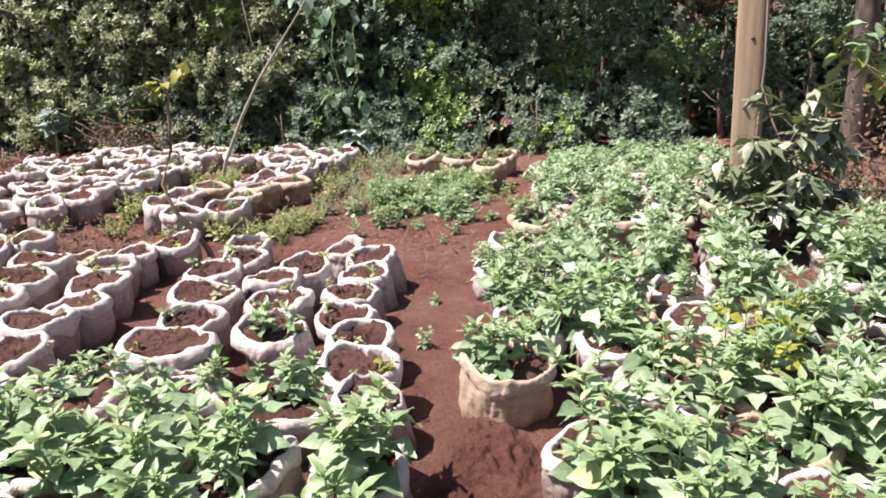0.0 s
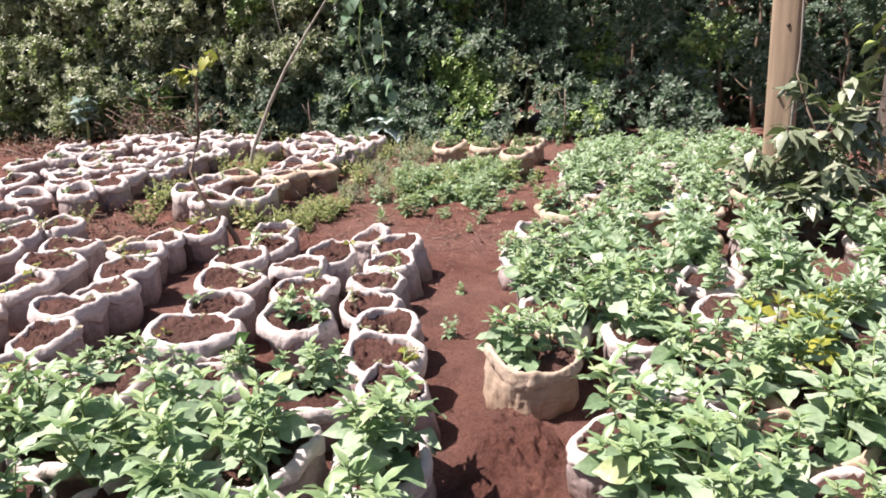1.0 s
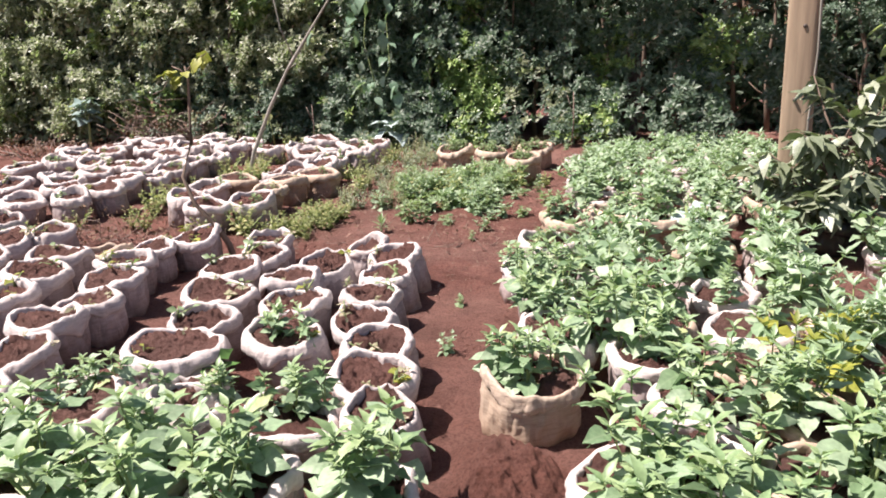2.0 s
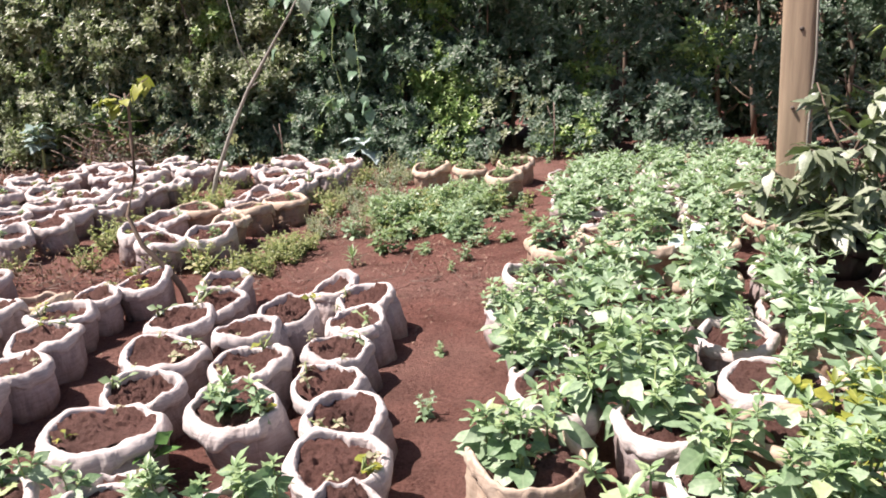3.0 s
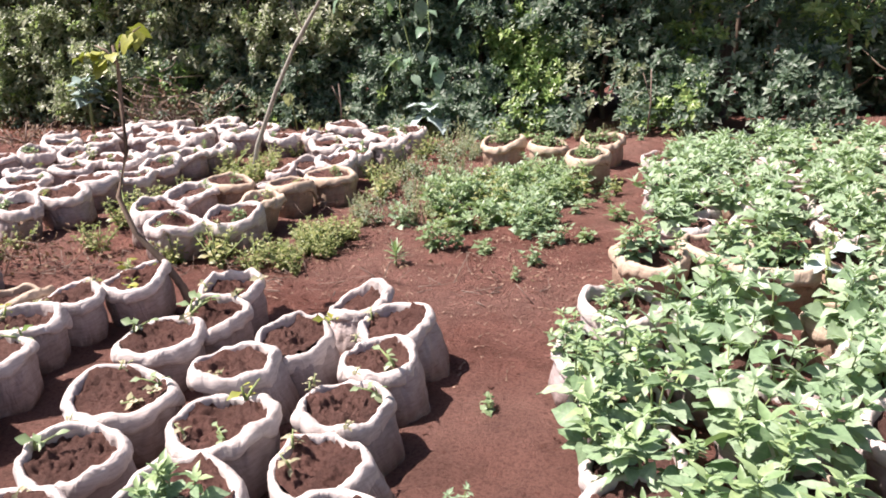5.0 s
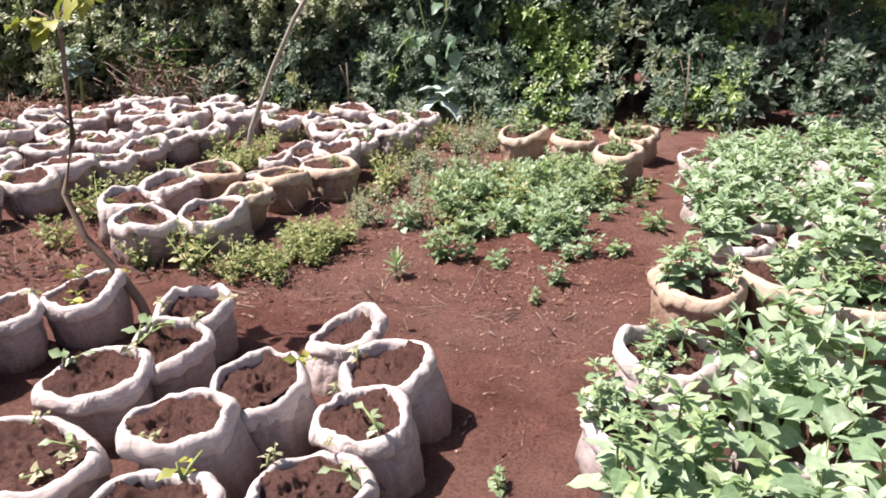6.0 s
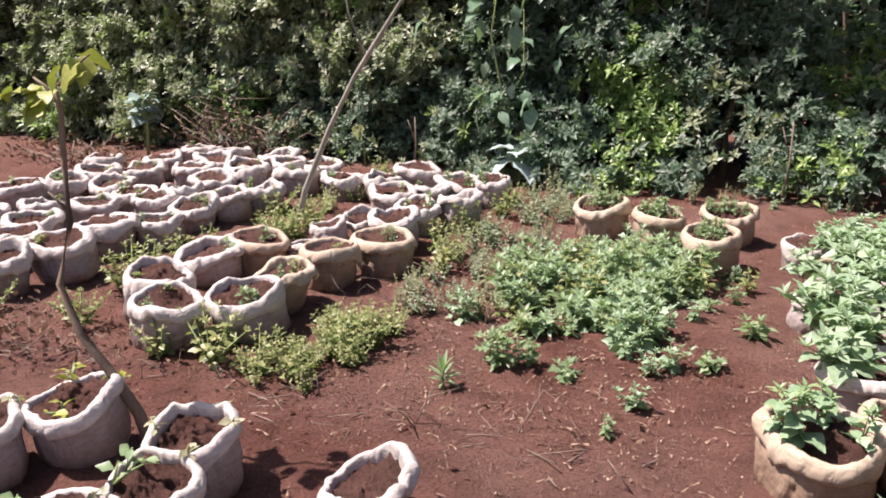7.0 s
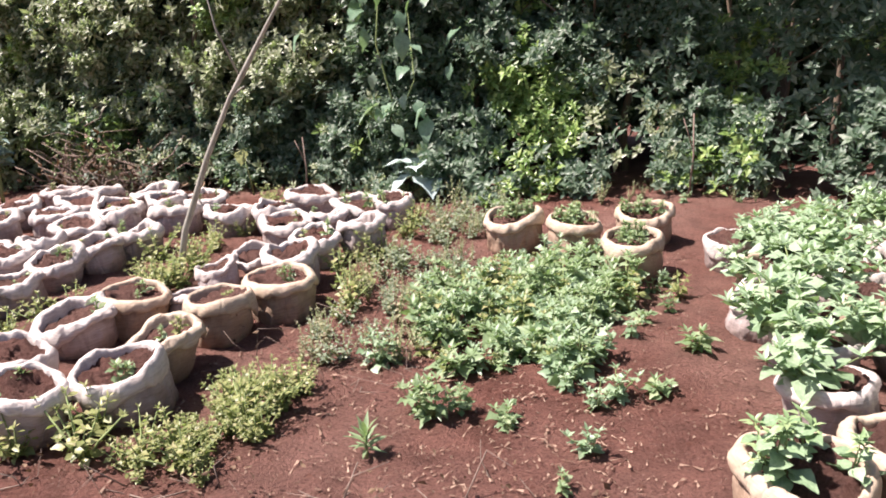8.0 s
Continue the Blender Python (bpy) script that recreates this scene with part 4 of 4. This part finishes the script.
def climber():
    """Pale broad leaves of a climber on the hedge's face."""
    root = thing("climbing_vine", at(-1.62, 9.72, 0), "climbing vine with pale heart-shaped leaves on the hedge", "vine")
    rg = random.Random(4)
    v, f = join([tube([(0, 0.05, 0), (0.08, 0, 0.6), (-0.05, -0.02, 1.2), (0.06, 0, 2.1)], [0.012, 0.01, 0.008, 0.005], 6), tube([(0.05, 0, 0.5), (0.25, -0.03, 0.9), (0.22, 0, 1.5)], [0.008, 0.006, 0.004], 5)])
    part("stem", mesh_of("stem", v, f, M_STEM), root)
    me = mesh_of("leaf", *leaf_shape(0.20, 0.115, 0.2, 0.35, 6, 0, 0.12), M_VINE)
    for k in range(44):
        z = rg.uniform(0.35, 2.0)
        part("leaf", me, root, aim((rg.gauss(0.1, 0.36), -0.14 + rg.uniform(-0.15, 0.08), z), rg.uniform(-2.6, -0.5), rg.uniform(-1.2, 0.1), rg.uniform(-0.4, 0.4), rg.uniform(0.6, 1.25)))


climber()


def round_leaf(x, y, z):
    """A stalk leaning against the hedge with one round yellowing leaf."""
    root = thing("squash_plant", at(x, y, 0), "withered squash stalk with one round yellowing leaf", "plant")
    part("stem", mesh_of("stem", *tube([(0.03, 0.05, 0), (0.02, 0.03, z * 0.6), (0, 0.01, z)], [0.007, 0.006, 0.004], 5), M_STEM), root)
    part("leaf", mesh_of("leaf", *leaf_shape(0.15, 0.14, 0.1, 0.15, 8, 0, 0.05), M_OLIVE), root, aim((0, 0, z + 0.07), -1.7, -1.1, 0.1))


round_leaf(-2.83, 9.48, 0.34)


# ---- poles, sapling, post, shrubs ----
def leaning_pole():
    o = Vector((-2.34, 7.40, 0))
    pts = [(-2.34, 7.40, -0.05), (-2.25, 7.40, 0.28), (-2.05, 7.40, 0.70), (-1.87, 7.40, 1.02), (-1.80, 7.41, 1.12), (-1.60, 7.40, 1.40), (-1.44, 7.40, 1.62), (-1.18, 7.42, 2.05), (-1.02, 7.44, 2.35)]
    root = thing("leaning_pole", Matrix.Translation(o), "thin grey weathered pole leaning among the sacks", "pole")
    v, f = tube([Vector(p) - o for p in pts], [0.020, 0.019, 0.016, 0.013, 0.016, 0.010, 0.008, 0.006, 0.004], 9)
    part("shaft", mesh_of("shaft", v, f, M_POLE), root)
    v, f = join([tube([(0.54, 0.01, 1.12), (0.44, 0.0, 1.38), (0.38, 0, 1.75)], [0.007, 0.005, 0.003], 5), tube([(0.48, 0.01, 1.03), (0.57, -0.02, 1.08)], [0.009, 0.004], 5)])
    part("side_twig", mesh_of("side_twig", v, f, M_POLE), root)


leaning_pole()


def sapling():
    o = Vector((-1.585, 4.98, 0))
    pts = [(-1.475, 4.94, -0.05), (-1.51, 4.93, 0.12), (-1.58, 4.92, 0.245), (-1.70, 4.92, 0.38), (-1.755, 4.92, 0.55), (-1.675, 4.92, 0.76), (-1.665, 4.92, 0.94), (-1.65, 4.92, 1.10), (-1.66, 4.92, 1.20)]
    root = thing("sapling", Matrix.Translation(o), "thin bare crooked sapling with a few yellowing leaves", "sapling")
    v, f = tube([Vector(p) - o for p in pts], [0.022, 0.020, 0.016, 0.013, 0.011, 0.010, 0.009, 0.008, 0.005], 8)
    part("trunk", mesh_of("trunk", v, f, M_BARK), root)
    for pts, radii in (([(-0.06, -0.06, 1.12), (-0.10, -0.07, 1.18), (-0.16, -0.05, 1.20)], [0.006, 0.005, 0.003]), ([(-0.06, -0.06, 1.18), (0.0, -0.04, 1.24), (0.06, -0.05, 1.27)], [0.006, 0.004, 0.003]), ([(-0.09, -0.06, 0.8), (-0.14, -0.08, 0.86)], [0.006, 0.003])):
        part("twig", mesh_of("twig", *tube(pts, radii, 5), M_BARK), root)
    me = mesh_of("leaf", *leaf_shape(0.11, 0.085, 0.2, 0.4, 6), M_YELLEAF)
    rg = random.Random(2)
    for k in range(15):
        c = (-0.13, -0.06, 1.16) if k < 10 else (0.02, -0.05, 1.25)
        part("leaf", me, root, aim((c[0] + rg.gauss(0, 0.025), c[1] + rg.gauss(0, 0.03), c[2] + rg.gauss(0, 0.02)), rg.uniform(0, 6.28), rg.uniform(-1.0, 0.3), rg.uniform(-0.5, 0.5), rg.uniform(0.55, 1.0)))


sapling()


def post():
    root = thing("timber_post", Matrix.Translation((2.23, 6.42, 0)), "thick sawn timber post with a cable down its side", "post")
    loops = []
    for z, dx in ((-0.1, 0.02), (0.3, 0.012), (0.6, 0.005), (0.9, -0.002), (1.2, -0.01), (1.6, -0.02), (2.0, -0.03), (2.5, -0.04), (3.0, -0.05)):
        lp = []
        for k in range(48):
            a = 2 * math.pi * k / 48
            c, s = math.cos(a), math.sin(a)
            r = 0.104 / (abs(c) ** 5 + abs(s) ** 5) ** 0.2
            r *= 1 + 0.03 * noise.noise((2 * c, 2 * s, 1.5 * z)) + 0.012 * noise.noise((6 * c, 6 * s, 4 * z))
            b = a - 0.40
            lp.append((dx + r * math.cos(b), r * math.sin(b), z))
        loops.append(lp)
    part("shaft", mesh_of("shaft", *rings(loops, True, True), M_POST), root)
    for x, z, r in ((-0.035, 1.32, 0.013), (-0.055, 0.82, 0.010)):
        v, f = tube([(x, -0.090, z), (x - 0.003, -0.112, z), (x - 0.003, -0.115, z)], [r * 1.2, r, r * 0.5], 10)
        part("knot", mesh_of("knot", v, f, M_DARKBARK), root, None, "dark knot in the timber")
    v, f = tube([(0.055, -0.118, 0.1), (0.045, -0.121, 0.7), (0.060, -0.118, 1.15), (0.035, -0.120, 1.7), (0.02, -0.120, 2.6)], [0.008] * 5, 6)
    part("cable", mesh_of("cable", v, f, M_POLE), root, None, "thin grey cable tied along the post")


post()


def avocado():
    o = Vector((2.15, 5.35, 0))
    root = thing("avocado_shrub", Matrix.Translation(o + Vector((0, 0, 0.05))), "young avocado shrub with large glossy drooping leaves", "shrub")
    rg = random.Random(12)
    tips, chunks = [], [tube([(0, 0, 0.05), (0.02, 0.01, 0.3), (-0.01, 0, 0.62)], [0.022, 0.018, 0.012], 7)]
    for k in range(34):
        a = 2.4 * k
        z0 = rg.uniform(0.08, 0.62)
        r = rg.uniform(0.10, 0.44)
        e = Vector((math.cos(a) * r * 1.15, math.sin(a) * r * 0.85, z0 + rg.uniform(0.05, 0.40) * (1.3 - r)))
        tips.append((e, z0, part("branch", mesh_of("branch", *tube([(0, 0, z0), e * 0.5 + Vector((0, 0, z0 * 0.45)), e], [0.009, 0.007, 0.004], 5), M_BARK), root)))
    part("trunk", mesh_of("trunk", *join(chunks), M_BARK), root)
    me = [mesh_of("leaf", *leaf_shape(0.185, 0.078, 0.2, c, 7, 0, 0.1), M_AVO) for c in (0.1, 0.3, 0.5)]
    for e, z0, branch in tips:
        az = math.atan2(e.y, e.x)
        for k in range(19):
            part("leaf", rg.choice(me), branch, aim(Vector((0, 0, z0)).lerp(e, rg.uniform(0.45, 1.04)), az + rg.uniform(-2.0, 2.0), rg.uniform(-0.8, 0.6), rg.uniform(-0.6, 0.6), rg.uniform(0.6, 1.1)))


avocado()


def black_bag():
    m, nt, b = mat("black_polythene")
    nt.links.new(ramp(nt, noise_tex(nt, 12, 4, 0.6, coords(nt)), [(0.3, (0.012, 0.011, 0.010)), (0.7, (0.05, 0.04, 0.035))]), b.inputs["Base Color"])
    b.inputs["Roughness"].default_value = 0.4
    me = sack_meshes(95, m, m, 0.14, 0.17, 0.01, 0.1, 0.05)
    root = thing("nursery_bag", at(2.15, 5.35, 0, 0.5, 1.3), "black plastic nursery bag around the shrub's roots", "nursery bag")
    part("body", me[0], root)
    part("rim", me[1], root)
    part("soil", me[2], root)


black_bag()


def tree_trunk(x, y, r, h, label):
    rg = random.Random(int(x * 10))
    loops = []
    for i in range(12):
        z = h * i / 11 - 0.05
        loops.append([((r * (1.25 - 0.3 * i / 11) * (1 + 0.12 * math.sin(5 * a + 2 * z) + 0.10 * noise.noise((2 * math.cos(a), 2 * math.sin(a), 3 * z)))) * math.cos(a) + 0.02 * math.sin(2 * z), (r * (1.25 - 0.3 * i / 11)) * math.sin(a), z) for a in (2 * math.pi * k / 14 for k in range(14))])
    root = thing("tree", Matrix.Translation((x, y, 0)), label, "tree")
    part("trunk", mesh_of("trunk", *rings(loops, True, True), M_DARKBARK), root)
    return root


trunk_side = tree_trunk(3.30, 7.05, 0.085, 2.8, "rough-barked tree trunk wrapped by a creeper")
trunk_hedge = tree_trunk(1.46, 10.12, 0.075, 2.5, "brown tree trunk standing in the hedge")
for tree, z, a in ((trunk_side, 1.7, 2.6), (trunk_side, 2.2, 0.2), (trunk_hedge, 1.5, 1.0), (trunk_hedge, 1.9, 3.6)):
    part("branch", mesh_of("branch", *tube([(0, 0, z), (0.25 * math.cos(a), 0.25 * math.sin(a), z + 0.25), (0.5 * math.cos(a), 0.5 * math.sin(a), z + 0.7)], [0.04, 0.03, 0.015], 8), M_DARKBARK), tree.children[0])


M_LIME = leaf_material("lime_leaf", [(0.0, (0.24, 0.36, 0.07)), (0.7, (0.44, 0.54, 0.15)), (1.0, (0.60, 0.58, 0.14))])


def creeper():
    root = thing("creeper", Matrix.Translation((2.86, 6.5, 0)), "creeper with lime green and yellow leaves on a trunk", "creeper")
    rg = random.Random(17)
    v, f = join([tube([(0.1, 0.3, 0.0), (0.05, 0.15, 0.8), (0.08, 0, 1.35)], [0.01, 0.009, 0.005], 5), tube([(0.05, 0.15, 0.8), (0.25, 0.0, 1.1), (0.4, -0.1, 0.9)], [0.008, 0.006, 0.004], 5)])
    part("stem", mesh_of("stem", v, f, M_STEM), root)
    me = mesh_of("leaf", *leaf_shape(0.19, 0.115, 0.2, 0.35, 6, 0, 0.15), M_LIME)
    me2 = mesh_of("leaf", *leaf_shape(0.19, 0.12, 0.2, 0.35, 6, 0, 0.15), M_LEAFJ)
    for k in range(95):
        t = rg.random()
        c = Vector((0.05 + 0.6 * t + rg.gauss(0, 0.06), rg.gauss(-0.05, 0.12), 1.36 - 0.5 * t + rg.gauss(0, 0.09)))
        part("leaf", me if rg.random() < 0.8 else me2, root, aim(c, rg.uniform(0, 6.28), rg.uniform(-0.9, 0.5), rg.uniform(-0.5, 0.5), rg.uniform(0.6, 1.1)))


creeper()


def twig_heap(name, x, y, wide, deep, high, count, label, material, leaves=0, category="brushwood", leaf=0.07, longest=0.7, thick=1.0):
    rg = random.Random(int(50 * abs(x)))
    root = thing(name, Matrix.Translation((x, y, 0)), label, category)
    for k in range(count):
        p = Vector((rg.gauss(0, wide * 0.4), rg.gauss(0, deep * 0.4), 0))
        p.z = abs(rg.gauss(0, high * 0.5)) * math.exp(-(p.x / wide) ** 2)
        a, e, l = rg.uniform(0, 6.28), rg.uniform(-0.15, 0.75), rg.uniform(0.35, 1.0) * longest
        d = Vector((math.cos(a) * math.cos(e), math.sin(a) * math.cos(e) * 0.6, math.sin(e))) * l
        bend = Vector((rg.gauss(0, 0.05), rg.gauss(0, 0.03), rg.gauss(0, 0.05)))
        q0, q1, q2 = p, p + d * 0.5 + bend, p + d
        for q in (q0, q1, q2):
            q.z = max(q.z, 0.01)
        r = rg.uniform(0.004, 0.011) * thick
        part("twig", mesh_of("twig", *tube([q0, q1, q2], [r, r * 0.8, r * 0.4], 5), material), root)
    if leaves:
        c = np.array([[rg.gauss(0, wide * 0.4), rg.gauss(0, deep * 0.4), abs(rg.gauss(0.1, high * 0.5))] for _ in range(leaves)])
        v, f = leaf_cloud(c, np.tile(np.array([[0, -0.3, 0.6]]), (leaves, 1)), 5, leaf, 31)
        tagged(part("dead_leaves", big_mesh("dead_leaves", v, f, M_DRYLEAF), root), "curled brown dead leaves")


M_TWIG = bark_material("dry_twig", (0.13, 0.085, 0.065), (0.34, 0.25, 0.20), 25)
twig_heap("brush_pile", -4.25, 9.62, 0.75, 0.3, 0.42, 170, "pile of dry cut twigs against the hedge", M_TWIG, 60, longest=0.5, thick=0.7)
twig_heap("dry_bush", 3.12, 6.1, 0.5, 0.5, 0.8, 90, "dried-up brown bush with dead leaves", M_TWIG, 230, "bush", 0.042, 0.6, 0.7)
twig_heap("dead_leaf_litter", -5.4, 8.75, 1.2, 0.5, 0.08, 40, "dead leaves and stalks raked on the soil", M_TWIG, 120, "leaf litter", 0.05, 0.4)

twig_heap("dead_leaf_litter", -1.30, 5.36, 0.8, 0.2, 0.008, 26, "dry brown leaves and stalks littering the soil", M_TWIG, 14, "leaf litter", 0.025, 0.2, 0.28)

twig_heap("dead_leaf_litter", -2.55, 5.38, 0.7, 0.22, 0.03, 60, "dried weeds and leaves matted between the sacks", M_TWIG, 60, "leaf litter", 0.035, 0.22, 0.35)
twig_heap("dead_leaf_litter", -0.25, 5.32, 0.45, 0.25, 0.006, 16, "pale dry stalks and leaves lying on bare soil", M_TWIG, 5, "leaf litter", 0.03, 0.3, 0.28)
twig_heap("dead_leaf_litter", -0.95, 6.35, 0.5, 0.5, 0.02, 40, "dry straw and weed stalks matted on the soil", M_TWIG, 16, "leaf litter", 0.025, 0.25, 0.28)


def stake(x, y, h, label):
    root = thing("stick", Matrix.Translation((x, y, 0)), label, "stick")
    part("shaft", mesh_of("shaft", *join([tube([(0, 0, -0.05), (0.03, 0, h * 0.5), (0.02, 0, h)], [0.008, 0.007, 0.005], 6), tube([(0.02, 0, h * 0.6), (-0.05, 0, h * 0.95)], [0.006, 0.003], 5)]), M_TWIG), root)


stake(0.74, 9.3, 0.62, "thin dry stick standing in the soil")
stake(-2.3, 9.45, 0.5, "thin dry stick standing in the soil")


# ---- soil heap, clods, straw ----
def heap(x, y, rx, ry, h):
    rn, sn = 44, 110
    verts, faces = [(0, 0, h)], []
    for k in range(1, rn + 1):
        for i in range(sn):
            a = 2 * math.pi * i / sn
            q = k / rn
            px, py = rx * q * math.cos(a), ry * q * math.sin(a)
            z = h * (0.5 + 0.5 * math.cos(math.pi * q)) + (1 - q ** 3) * (0.05 * noise.noise((px * 7 + x, py * 7, 2)) + 0.03 * noise.noise((px * 19, py * 19, 7)) + 0.022 * noise.noise((px * 45, py * 45, 3)))
            verts.append((px, py, z - 0.03 * q))
    for i in range(sn):
        faces.append((0, 1 + i, 1 + (i + 1) % sn))
    for k in range(rn - 1):
        for i in range(sn):
            j = (i + 1) % sn
            faces.append((1 + k * sn + i, 1 + (k + 1) * sn + i, 1 + (k + 1) * sn + j, 1 + k * sn + j))
    root = new("soil_mound", mesh_of("soil_mound", verts, faces, M_CLOD))
    root.matrix_basis = Matrix.Translation((x, y, 0))
    tagged(root, "heap of loose red soil on the path", "soil heap")


heap(0.29, 2.66, 0.28, 0.48, 0.125)


def scatter():
    rg = np.random.default_rng(12)
    n = 15000
    xy = np.stack([rg.uniform(-3.0, 2.6, n), rg.uniform(1.0, 9.6, n)], axis=1)
    sz = 0.003 + 0.015 * rg.random(n) ** 4
    base = np.array([(1, 0, 0), (0, 1, 0), (-1, 0, 0), (0, -1, 0), (0, 0, 0.6), (0, 0, -0.4)])
    v = base[None] * sz[:, None, None] * rg.uniform(0.6, 1.35, (n, 6, 1))
    zz = np.array([lump(x, y) for x, y in xy])
    v += np.concatenate([xy, zz[:, None]], axis=1)[:, None, :]
    o = np.arange(n)[:, None] * 6
    tri = [(0, 1, 4), (1, 2, 4), (2, 3, 4), (3, 0, 4), (1, 0, 5), (2, 1, 5), (3, 2, 5), (0, 3, 5)]
    f = np.concatenate([o + np.array([t]) for t in tri])
    ob = new("soil_clods", big_mesh("soil_clods", v.reshape(-1, 3), f, M_CLOD))
    tagged(ob, "crumbs and clods of red soil scattered about", "soil clods", kind="stuff")
    # straw, dead leaves and chaff
    n = 2600
    x = np.concatenate([rg.normal(-0.2, 0.7, n // 2), rg.uniform(-3.2, 0.6, n - n // 2)])
    y = np.concatenate([rg.normal(5.7, 0.6, n // 2), rg.uniform(4.9, 9.3, n - n // 2)])
    a, l = rg.uniform(0, 6.28, n), 0.010 + 0.07 * rg.random(n) ** 4
    w = 0.0015 + 0.004 * rg.random(n)
    z = np.array([lump(p, q) for p, q in zip(x, y)]) + 0.006
    d = np.stack([np.cos(a), np.sin(a), rg.uniform(-0.1, 0.25, n)], axis=1) * l[:, None]
    s = np.stack([-np.sin(a), np.cos(a), np.full(n, 0.3)], axis=1) * w[:, None]
    c = np.stack([x, y, z], axis=1)
    v = np.stack([c - d / 2 - s, c - d / 2 + s, c + np.array([0, 0, 0.006]), c + d / 2 - s, c + d / 2 + s], axis=1).reshape(-1, 3)
    o = np.arange(n)[:, None] * 5
    f = np.concatenate([o + np.array([[0, 1, 2]]), o + np.array([[2, 4, 3]])])
    tagged(new("straw_litter", big_mesh("straw_litter", v, f, M_STRAW)), "bits of pale straw and chaff on the soil", "straw", kind="stuff")


scatter()


def stone(x, y, r):
    bm = bmesh.new()
    bmesh.ops.create_icosphere(bm, subdivisions=3, radius=r)
    for v in bm.verts:
        v.co *= 1 + 0.35 * noise.noise(v.co / r * 1.3 + Vector((x, y, 0)))
        v.co.z *= 0.75
    me = bpy.data.meshes.new("stone")
    bm.to_mesh(me)
    bm.free()
    me.materials.append(M_STONE)
    me.shade_smooth()
    ob = new("stone", me)
    ob.matrix_basis = Matrix.Translation((x, y, lump(x, y) + r * 0.4))
    tagged(ob, "rounded pinkish stone lying on the path", "stone")


stone(0.20, 2.16, 0.04)
stone(0.12, 2.32, 0.025)
